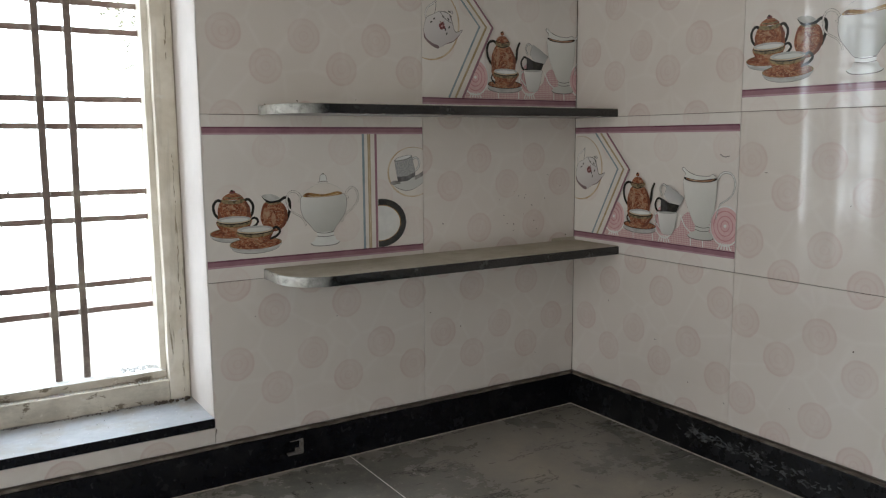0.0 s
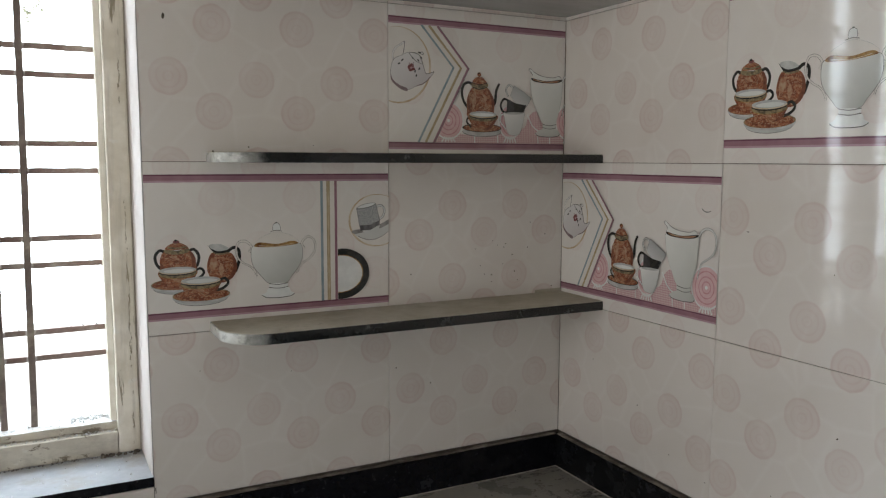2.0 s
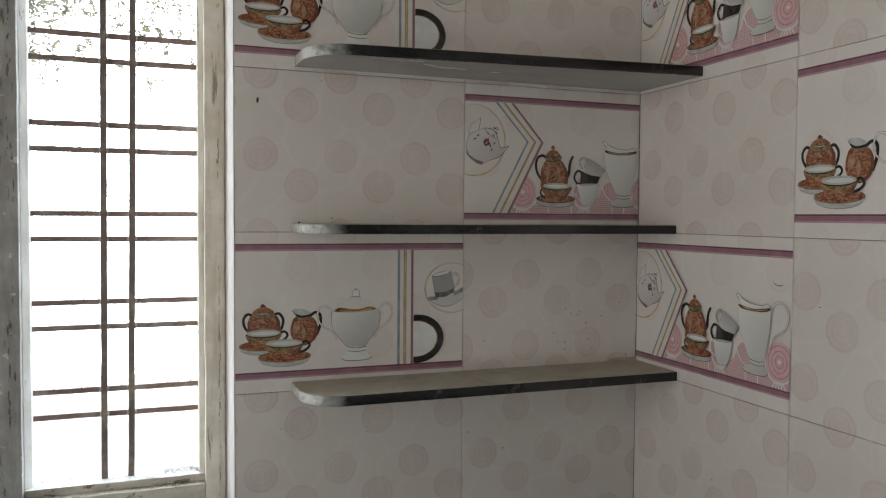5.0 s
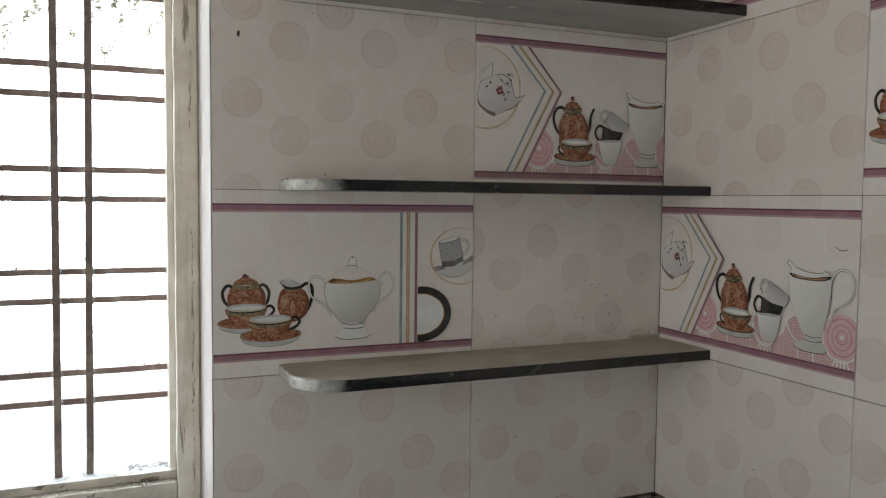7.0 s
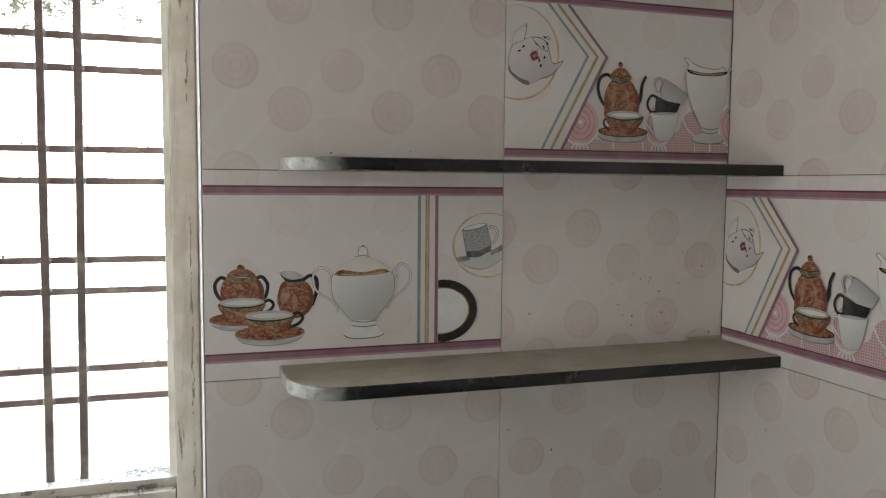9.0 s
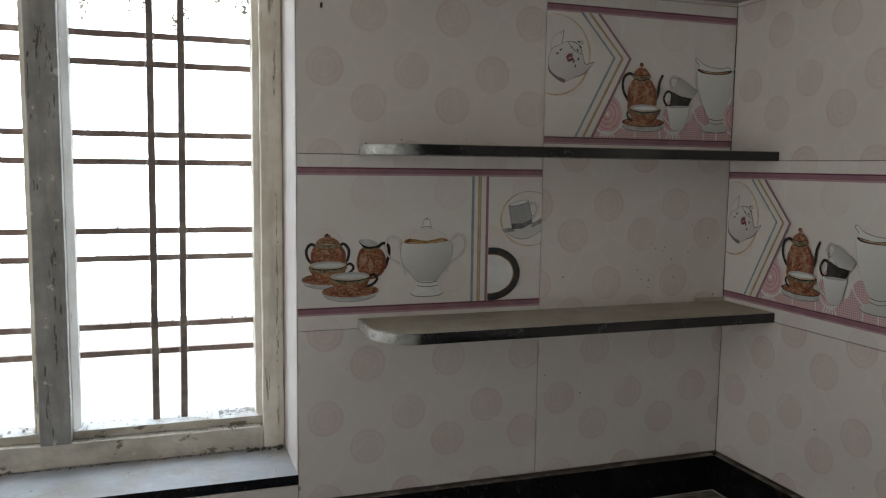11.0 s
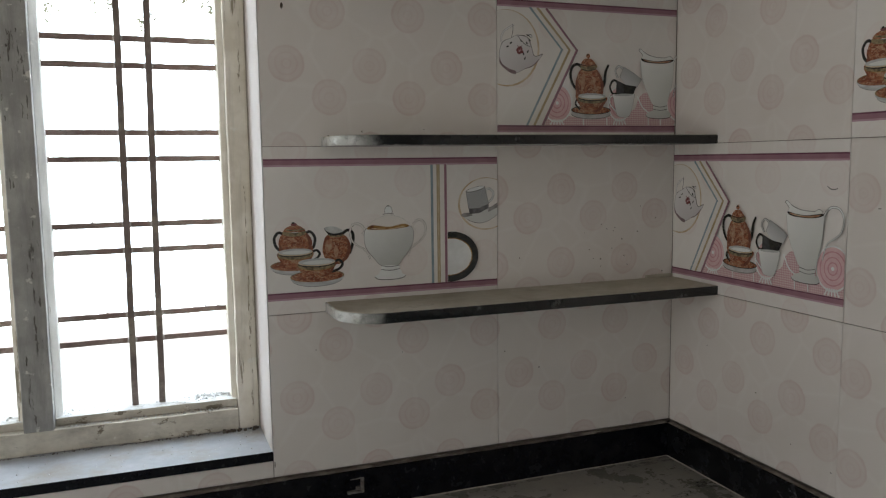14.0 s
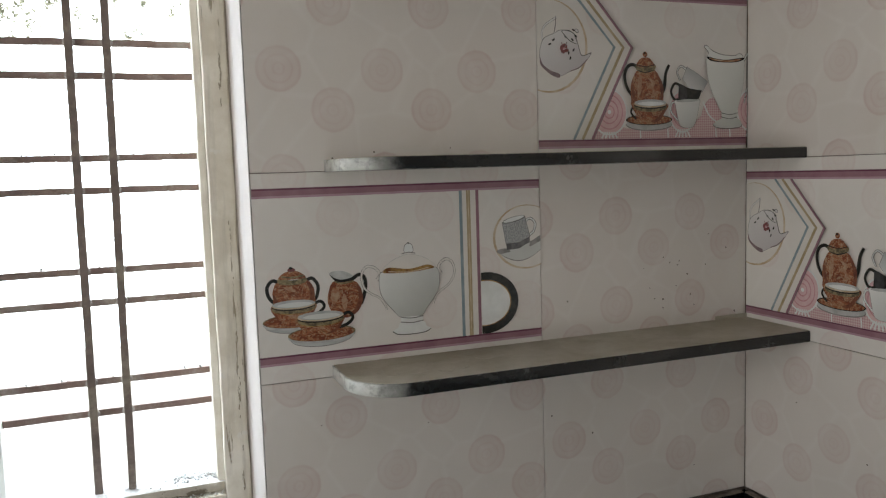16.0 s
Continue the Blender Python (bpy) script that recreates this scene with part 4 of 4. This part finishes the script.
def pictures_b(width):
    pics = bands(width)
    # rose-printed pot in a gilt ring
    q = Picture("rose_pot_print")
    q.oval(PALEGOLD, 22, 186, 70, 73)
    q.oval(CREAM, 19.5, 187, 68.5, 71)
    q.stroke(SOFT, 4.0, (36, 231), (28, 226), (15, 217), (9.5, 203), (14, 190), taper=0.8)
    q.stroke(POTW, 2.9, (36, 231), (28, 226), (15, 217), (9.5, 203), (14, 190), taper=0.8)
    q.blob(SOFT, (5, 177), (12, 197), (30, 206), (45, 212), (68, 207), (75, 190), (82, 173), (99, 178), (92, 167), (77, 153), (60, 147), (39, 139), (20, 147), (7, 160))
    q.blob(POTW, (6, 177), (12.5, 196), (30, 205), (45, 211), (67, 206), (74, 190), (81, 172), (97, 176.5), (91, 167), (76, 154), (60, 148), (39, 140), (20, 148), (8, 160))
    q.blob(PEWTER, (6, 168), (11, 157), (25, 148), (40, 143), (39, 137), (24, 142), (7, 156))
    for u, v, ru, rv, t in ((45, 184, 4.6, 3.4, 60), (51, 187, 4.4, 3.2, -40), (53, 180, 4.2, 3.0, 20), (47, 178, 4.0, 2.8, -20)):
        q.oval(ROSE, u, v, ru, rv, t)
    q.oval(PINK_DARK, 49, 183, 2.2, 1.8)
    q.stroke(ROSE, 1.2, (44, 192), (47, 188), (49, 183))
    q.stroke(PEWTER, 1.2, (54, 193), (52, 188), (50, 184))
    for u, v, t in ((30, 196, 40), (23, 189, 20), (57, 176, 80), (60, 168, 70), (66, 181, 60), (52, 201, -40), (64, 197, -50), (70, 203, -30), (66, 212, -30)):
        q.oval(INK, u, v, 3.0, 1.4, t)
    q.stroke(LINE, 1.1, (67, 206), (74, 190), (81, 173), (97, 177))
    q.stroke(PEWTER, 1.4, (91, 167), (76, 154), (60, 148))
    q.stroke(LINE, 1.1, (45, 211), (58, 211), (67, 206))
    q.oval(LINE, 72, 211, 4.2, 2.8, -35)
    q.oval(POTW, 72, 211, 3.2, 1.9, -35)
    q.stroke(LINE, 1.2, (44, 210), (58, 196), (72, 190))
    q.stroke(LINE, 1.2, (34, 231), (34, 220), (31, 207))
    q.cut((0.9, 0), (-1, 0))
    pics.append(q.done())
    # gingham cloth edge and lace rounds
    q = Picture("gingham_print")
    q.blob(GING, (60, 38), (160, 37), (300, 37), (460, 37), (460, 80), (400, 97), (345, 108), (322, 96), (310, 72), (262, 60), (192, 54), (110, 62))
    q.cut((0, 39), (0, -1))
    for u, v, ru, rv in ((131, 83, 32, 35), (276, 84, 26, 33), (426, 86, 33, 36)):
        q.oval(CUPW, u, v, ru + 3, rv + 3)
        q.oval(PINK, u, v, ru, rv)
        for f in (0.82, 0.56, 0.32):
            q.oval(PINK_DARK, u, v, ru * f, rv * f)
            q.oval(PINK, u, v, ru * f - 2.2, rv * f - 2.2)
        q.oval(CUPW, u, v, 3.4, 3.4)
        for k in range(-2, 3):
            q.stroke(CUPW, 3.0, (u + 4 * k, v - rv + 3), (u + 7.5 * k, 40.5), bend=False)
    for u in (190, 245, 345, 375):
        q.stroke(CUPW, 2.5, (u, 55), (u + 1, 40), bend=False)
    q.stroke(CUPW, 3, (318, 100), (330, 78), (346, 66))
    q.cut((100, 39), (-148, 77)).cut((width, 0), (1, 0))
    pics.append(q.done())
    q = Picture("chevron_print")
    q.poly(CREAM, (69, 265), (110, 265), (177, 187), (101, 39), (60, 39), (138, 187))
    for material, w, a, b, c in ((BLUE, 4.4, 70, 141, 64), (YELLOW, 5.0, 86, 158, 80), (MAUVE, 4.8, 105, 174.5, 98)):
        q.stroke(material, w, (a, 265), (b, 187), (c, 39), bend=False)
    q.stroke(LINE, 0.9, (107.6, 265), (177, 187), (100.6, 39), bend=False)
    q.cut((0, 39), (0, -1)).cut((0, 265), (0, 1))
    pics.append(q.done())
    # tall pot
    q = Picture("coffee_pot_print")
    q.stroke(INK, 5.5, (188, 152), (177, 160), (165, 155), (160.5, 140), (165, 122), (178, 106))
    q.stroke(INK, 7.5, (228, 106), (238, 124), (241, 146), (248, 161), taper=0.65)
    q.blob(SWIRL, (187, 151), (217, 152), (229.5, 139), (236, 122), (236, 104), (231, 90), (178, 90), (172.5, 106), (172.2, 126), (177.5, 141))
    q.blob(UMBER, (220.1, 148), (229.1, 140), (236.3, 124), (234.5, 105), (226.4, 94), (230.9, 112), (228.2, 130))
    q.blob(UMBER, (173.3, 126), (175.1, 108), (183.2, 94), (191.3, 94), (181.4, 106), (176.9, 126))
    q.blob(GLINT, (187.7, 142), (193.1, 138), (191.3, 114), (185.9, 108), (185, 126))
    q.blob(GLINT, (205.7, 138), (220.1, 132), (216.5, 122), (223.7, 112), (211.1, 106), (214.7, 118), (203.9, 124), (212.9, 130))
    q.blob(BANDP, (182, 159), (201, 156), (220, 160), (218, 151), (201, 147), (185, 150))
    q.blob(SWIRL, (184, 158), (187, 166), (195, 171.5), (207, 171.5), (214, 166), (218, 159), (201, 156))
    q.stroke(INK, 1.6, (185, 151), (201, 147.5), (218, 152))
    q.stroke(INK, 1.4, (183, 160), (201, 157), (219, 160.5))
    q.oval(SWIRL, 200, 177, 4.5, 4.5)
    q.oval(INK, 199, 179, 2.4, 1.6)
    pics.append(q.done())
    q = Picture("cup_print")
    q.oval(SOFT, 208, 62, 46, 10.5)
    q.oval(SAUCER, 208, 63.5, 45.5, 10)
    q.oval(INK, 208, 70, 46, 9)
    q.oval(SWIRL, 208, 70, 43.5, 7.5)
    q.stroke(INK, 3.6, (186, 90), (177, 92), (172, 82), (182, 71))
    q.blob(SWIRL, (178, 96), (242, 97), (237, 79), (227, 67), (191, 66), (182, 78))
    q.blob(UMBER, (240, 92), (236, 79), (227, 68), (210, 66.5), (226, 74), (234, 86))
    q.oval(BANDP, 210, 91, 32.5, 8)
    q.oval(INK, 210, 94.5, 32.5, 6.8)
    q.oval(PALEGOLD, 210, 96.4, 32.5, 6.4)
    q.oval(INNER, 210, 98, 31.4, 5.6)
    q.oval(CUPW, 211, 96.6, 26, 3.4)
    pics.append(q.done())
    # stacked cups
    q = Picture("stacked_cup_print")
    q.stroke(LINE, 4.2, (284, 152), (272, 159), (264, 149), (270, 135), taper=0.8)
    q.stroke(CUPW, 2.0, (284, 152), (272, 159), (264, 149), (270, 135), taper=0.8)
    q.poly(LINE, (283.5, 158.6), (306, 147.6), (327.6, 134), (316, 116.6), (290, 119.6), (274.4, 138))
    q.poly(GREYCUP, (284, 158), (306, 147), (327, 134), (316, 117), (290, 120), (275, 138))
    q.stroke(INK, 4.5, (270, 127), (259, 130), (251.5, 117), (258, 104), (270, 104))
    q.poly(INK, (267, 130), (290, 122), (315, 119), (307, 102), (266, 103))
    q.blob(PEWTERCUP, (268, 128), (282, 123), (284, 105), (270, 105))
    q.stroke(LINE, 3.5, (266, 96), (254, 98), (251, 84), (266, 68))
    q.stroke(CUPW, 2.5, (266, 96), (254, 98), (251, 84), (266, 68))
    cup = [(260, 102), (285, 100), (309, 103.5), (308, 90), (305, 76), (300, 63), (296, 58), (285, 56), (273, 58), (268, 64), (264, 78), (261, 92)]
    q.blob(SOFT, *[(285 + (u - 285) * 1.03, 80 + (v - 80) * 1.025) for u, v in cup])
    q.blob(CUPSHADE, *cup)
    q.oval(INNER, 284.5, 101.6, 23.5, 2.4, 2)
    pics.append(q.done())
    # tall white jug
    q = Picture("jug_print")
    hp = ((400, 163), (411, 181), (423, 188), (438, 184), (446, 168), (441, 147), (427, 135), (413, 125), (405, 98))
    q.stroke(LINE, 5.0, *hp, taper=0.5)
    q.stroke(CUPW, 3.4, *hp, taper=0.35)
    q.blob(SOFT, (319, 192), (324, 195.5), (337, 187), (357, 181), (384, 180), (395, 184), (402, 176), (368, 168), (327, 172), (328, 182))
    q.blob(JUG, (320.5, 192), (325, 194), (337, 185.5), (357, 179.5), (384, 178.5), (394, 182.5), (401, 176), (368, 168), (328, 172), (329, 183))
    jug_body = [(327, 174), (367, 170), (402, 176), (405, 153), (403, 130), (397, 106), (389, 84), (374, 81), (356, 83), (345, 100), (334.5, 120), (328, 138), (325.5, 155)]
    q.blob(SOFT, *[(367 + (u - 367) * 1.012, v) for u, v in jug_body])
    q.blob(JUG, *jug_body)
    q.poly(JUG, (356, 84), (392, 84), (390, 68), (357, 68))
    q.blob(JUG, (357, 71), (391, 71), (401, 61), (396, 57), (370, 54.5), (344, 57), (338, 61))
    q.stroke(LINE, 1.3, (356, 81), (374, 78), (391, 81))
    q.stroke(LINE, 1.3, (356, 74), (374, 71), (391, 74))
    q.stroke(LINE, 1.4, (338, 61), (346, 56), (370, 54), (395, 56), (401, 61))
    q.blob(INK, (327, 176), (345, 173), (368, 171.5), (402, 176), (402.5, 172), (388, 168), (368, 166.8), (340, 168), (328, 171.5))
    q.blob(GLINT, (331, 174.2), (345, 172), (368, 170.5), (398, 174), (396, 172.2), (388, 169.4), (368, 168), (345, 169.4), (332, 172.4))
    q.blob(PALEGOLD, (338, 172.4), (352, 171), (362, 170.4), (350, 169.6))
    q.stroke(LINE, 1.4, (410, 222), (420, 217), (432, 219))
    q.cut((width, 0), (1, 0))
    pics.append(q.done())
    return pics


def stick(pics, tiles):
    for t in tiles:
        for nm, me in pics:
            ob = new(nm, me)
            ob.parent = t


Picture.depth = 0.0
stick(pictures_a(), decor_a)
Picture.depth = 0.0
stick(pictures_b(449.2), [t for t in decor_b if t.parent == wall_east])
Picture.depth = 0.0
stick(pictures_b(412.6), [t for t in decor_b if t.parent == wall_north])


# ---------------------------------------------------------------- small marks and debris
def flecks(name, spots, material, parent, label):
    """Small flattened lumps: u, v, half width, half height in millimetres on a tile."""
    bm = bmesh.new()
    for i, (u, v, a, b) in enumerate(spots):
        m = pose(u / 1000, -0.0002, v / 1000, 0, 37 * i % 180, 0) @ Matrix.Diagonal((a / 720, 0.0004, b / 720, 1))
        vs = bmesh.ops.create_icosphere(bm, subdivisions=1, radius=1, matrix=m)["verts"]
        for w in vs:
            w.co += noise.noise_vector(w.co * 900) * 0.0003
    return part(name, bm, material, parent, label)


SPECK = surface("dark_grime_speck", (0.10, 0.075, 0.055), (0.05, 0.04, 0.03), 90, 0.9)


def wall_flecks(wall, m, spots):
    ob = flecks("grime_speck", spots, SPECK, wall, "small dark grime specks")
    ob.matrix_world = m
    return ob


wall_flecks(wall_north, north(XC, Z0 + TH),
            [(196, 121, .7, .6), (235, 65, 1.3, 1.2), (48, 77, 1.2, .9), (286, 105, .9, 1.6), (324, 119, 1.0, 1.0), (369, 146, 1.0, 1.2),
             (249, 127, 1, .8), (269, 129, .8, 1.2), (265, 122, 1, .8), (331, 172, 1, .7), (236, 137, .8, .7), (208, 86, 1.2, .6), (292, 69, 1.6, .8),
             (218, 67, .8, 1), (388, 31, 1, 1.6), (262, 86, .8, .7), (235, 50, .9, .8), (300, 50, .9, .8)])
wall_flecks(wall_north, north(XW, Z0 + 2 * TH), [(42, 242, 2.0, 4.2), (180, 26, 1.3, 1.0), (118, 17.5, 2.0, 1.5), (300, 30, .7, .9), (160, 285, 1.0, .7)])
wall_flecks(wall_north, north(XC, Z0), [(92, 150, 1.2, 1.2), (300, 60, .8, .8), (15, 190, .9, 1.2)])
wall_flecks(wall_north, north(XW, Z0), [(2.5, 24, 0.9, 6.0), (84, 230, .9, .7), (250, 210, .7, .9)])
wall_flecks(wall_east, east(0, Z0), [(120, 190, .9, 1.2), (260, 130, 1.2, 1.0), (350, 60, .9, .9), (440, 40, .8, 1.2)])
wall_flecks(wall_east, east(-TW, Z0), [(130, 70, .9, .7), (240, 200, 1.0, 1.4), (300, 120, 1.0, .8)])
wall_flecks(wall_east, east(-TW, Z0 + TH), [(60, 190, 2.6, .5), (220, 140, .8, .8)])

# cement smears on the upstand by the east wall
rng = random.Random(4)
bm = bmesh.new()
for i in range(190):
    f = rng.random()
    y = -0.375 - 0.30 * f ** 1.5 + rng.gauss(0, 0.012)
    z = 0.919 - 0.013 * f + rng.gauss(0, 0.0075)
    m = pose(-SK - 0.0001, y, z, rng.uniform(-30, 30), 0, 0) @ Matrix.Diagonal((0.0004, rng.uniform(0.001, 0.0075), rng.uniform(0.0005, 0.0022), 1))
    for w in bmesh.ops.create_icosphere(bm, subdivisions=1, radius=1, matrix=m)["verts"]:
        d = noise.noise_vector(w.co * 300) * 0.003
        w.co += Vector((0, d.y, d.z))
part("cement_smear", bm, CEMENT, sk2, "dried pale cement smear")


def crumbs(name, count, box6, size, label, seed, material=None):
    """Loose crumbs of plaster lying on a ledge."""
    r = random.Random(seed)
    x0, x1, y0, y1, z = box6
    bm = bmesh.new()
    for i in range(count):
        q = r.uniform(0.35, 1.0) ** 2 * size
        m = pose(r.uniform(x0, x1), r.uniform(y0, y1), z + q * 0.25, r.uniform(0, 90), r.uniform(0, 90), r.uniform(0, 360))
        for w in bmesh.ops.create_icosphere(bm, subdivisions=1, radius=q, matrix=m @ Matrix.Diagonal((1, 0.8, 0.55, 1)))["verts"]:
            w.co += noise.noise_vector(w.co * 400) * q * 0.45
    return tagged(link_mesh(name, bm, material or CRUMB), label, "debris", kind="stuff")


crumbs("plaster_crumbs", 160, (MX1 + 0.012, -0.92, Y1 + 0.004, Y2 - 0.002, RZ + 0.0158), 0.0018, "white plaster crumbs on the window rail", 1)
crumbs("plaster_crumbs", 130, (-0.985, -0.915, Y1 + 0.018, Y2 + 0.0, RZ + 0.0158), 0.0036, "heap of white plaster crumbs in the frame corner", 2)
crumbs("plaster_crumbs", 420, (MX1 + 0.002, -0.91, Y0 + 0.003, Y1 - 0.001, RZ + 0.0006), 0.0019, "white plaster crumbs on the window rail", 3)
crumbs("plaster_crumbs", 34, (XLL + 0.05, MX0 - 0.012, Y1 + 0.004, Y2 - 0.002, RZ + 0.0160), 0.0042, "white plaster crumbs on the window rail", 5)
crumbs("sill_crumbs", 170, (-1.5, XW - 0.012, 0.006, Y0 - 0.004, ZS + 0.0004), 0.0020, "pale crumbs on the stone sill", 4)
crumbs("bar_crumbs", 26, (MX1 + 0.02, -0.925, DEPTH + 0.059, DEPTH + 0.066, 1.2357 + 0.0054), 0.0030, "plaster crumbs on the iron crossbar", 6)
crumbs("bar_crumbs", 26, (MX1 + 0.02, -0.925, DEPTH + 0.059, DEPTH + 0.066, 1.5827 + 0.0054), 0.0032, "plaster crumbs on the iron crossbar", 7)
crumbs("bar_crumbs", 20, (MX1 + 0.02, -0.925, DEPTH + 0.059, DEPTH + 0.066, 1.4092 + 0.0054), 0.0032, "plaster crumbs on the iron crossbar", 8)

crumbs("dirt_crumbs", 420, (-1.6, XW - 0.008, Y0 - 0.008, Y0 - 0.0005, ZS + 0.0002), 0.0019, "brown dirt along the foot of the window frame", 9, BEAD)
crumbs("dirt_crumbs", 40, (XW - 0.075, XW - 0.009, Y0 - 0.014, Y0 - 0.001, ZS + 0.0004), 0.0055, "brown dirt in the corner of the sill", 10, BEAD)

# ---------------------------------------------------------------- tree in the yard
LEAF, n, l, p = mat("sunlit_leaf")
info = n.new("ShaderNodeNewGeometry")
l.new(mix(n, l, info.outputs["Random Per Island"], (0.13, 0.13, 0.085), (0.33, 0.315, 0.24)), p.inputs["Base Color"])
p.inputs["Roughness"].default_value = 0.75
p.inputs["Specular IOR Level"].default_value = 0.15
tr = n.new("ShaderNodeBsdfTranslucent")
tr.inputs[0].default_value = (0.30, 0.29, 0.21, 1)
ms = n.new("ShaderNodeMixShader")
ms.inputs[0].default_value = 0.32
l.new(p.outputs[0], ms.inputs[1])
l.new(tr.outputs[0], ms.inputs[2])
l.new(ms.outputs[0], n["Material Output"].inputs[0])
BARK = surface("grey_brown_bark", (0.20, 0.16, 0.12), (0.12, 0.10, 0.08), 6, 0.95, 0.8, 0.02)

tree = thing("tree", "sunlit leafy tree with drooping sparse twigs in the yard", "tree")


def limb(pts, r0, r1):
    bm = bmesh.new()
    rings = []
    for i, p0 in enumerate(pts):
        r = r0 + (r1 - r0) * i / (len(pts) - 1)
        rings.append([bm.verts.new(Vector(p0) + Vector((r * math.cos(a), r * math.sin(a) * 0.9, r * math.sin(a) * 0.3))) for a in (k * math.pi / 4 for k in range(8))])
    for a, b in zip(rings, rings[1:]):
        for k in range(8):
            bm.faces.new((a[k], a[(k + 1) % 8], b[(k + 1) % 8], b[k]))
    return bm


part("trunk", limb([(-7.2, 7.0, -0.4), (-7.1, 7.0, 1.2), (-6.9, 6.9, 2.5), (-6.6, 6.9, 3.6)], 0.17, 0.11), BARK, tree)
ARMS = [[(-6.6, 6.9, 3.6), (-4.9, 6.6, 3.9), (-3.0, 6.3, 3.8), (-1.7, 6.2, 3.5)], [(-6.6, 6.9, 3.6), (-4.6, 6.5, 4.5), (-2.4, 6.3, 4.3), (0.4, 6.1, 3.6)],
        [(-6.9, 6.9, 2.5), (-5.6, 6.5, 3.2), (-4.2, 6.3, 3.4), (-2.9, 6.2, 3.2)]]
for a in ARMS:
    part("limb", limb(a, 0.07, 0.012), BARK, tree)
r = random.Random(11)
verts, faces = [], []
for a in ARMS:
    for seg in range(3):
        for k in range(60):
            t = r.random()
            base = Vector(a[seg]).lerp(Vector(a[seg + 1]), t) + Vector((r.uniform(-.3, .3), r.uniform(-.4, .4), r.uniform(-.1, .3)))
            drop = r.uniform(0.2, 1.0) if r.random() < 0.6 else 0.25
            for j in range(r.randint(10, 44)):
                f = r.random()
                c = base + Vector((r.gauss(0, .05 + .12 * (1 - f)) + .15 * f, r.gauss(0, .1), -drop * f + r.gauss(0, .05)))
                q = Euler((r.uniform(0, 6.3), r.uniform(0, 6.3), r.uniform(0, 6.3))).to_matrix()
                ln, wd = r.uniform(.018, .042), r.uniform(.008, .015)
                o = len(verts)
                for x, y, z in ((0, -ln, 0), (wd, 0, .006), (0, ln, 0), (-wd, 0, .006)):
                    verts.append(c + q @ Vector((x, y, z)))
                faces += [(o, o + 1, o + 2), (o, o + 2, o + 3)]
# hanging bunches and thin strings of leaves below the nearest limbs
HANGING = [(-2.10, 3.75, 0.10, 0.75, 300), (-2.18, 3.70, 0.06, 0.80, 170), (-2.0, 3.6, 0.05, 0.45, 120), (-2.05, 3.65, 0.04, 1.05, 60), (-1.25, 3.90, 0.03, 0.85, 60), (-1.02, 3.85, 0.03, 0.75, 85), (-1.15, 3.8, 0.10, 0.95, 36),
           (-2.60, 3.62, 0.16, 0.74, 620), (-2.40, 3.62, 0.14, 0.72, 620), (-2.20, 3.62, 0.12, 0.70, 480), (-1.92, 3.60, 0.10, 0.82, 420), (-1.65, 3.60, 0.12, 0.80, 190),
           (-1.35, 3.60, 0.08, 0.76, 130), (-1.05, 3.60, 0.08, 0.80, 190), (-0.80, 3.60, 0.09, 0.72, 220), (-0.50, 3.60, 0.12, 0.74, 230), (-0.15, 3.60, 0.12, 0.72, 170),
           (0.14, 3.65, 0.05, 1.30, 190), (0.27, 3.65, 0.04, 1.50, 150)]
for hx, hz, spread, drop, count in HANGING:
    for j in range(count):
        if j % 16 == 0:
            f = r.random()
            tuft = Vector((hx + r.gauss(0, spread) + .05 * math.sin(9 * f + hx), 6.25 + r.gauss(0, .12), hz - drop * f))
        c = tuft + Vector((r.gauss(0, .016), r.gauss(0, .03), r.gauss(0, .028)))
        q = Euler((r.uniform(0, 6.3), r.uniform(0, 6.3), r.uniform(0, 6.3))).to_matrix()
        ln, wd = r.uniform(.016, .036), r.uniform(.007, .013)
        o = len(verts)
        for x, y, z in ((0, -ln, 0), (wd, 0, .004), (0, ln, 0), (-wd, 0, .004)):
            verts.append(c + q @ Vector((x, y, z)))
        faces += [(o, o + 1, o + 2), (o, o + 2, o + 3)]
me = bpy.data.meshes.new("crown")
me.from_pydata(verts, [], faces)
me.materials.append(LEAF)
crown = new("crown", me)
crown.parent = tree
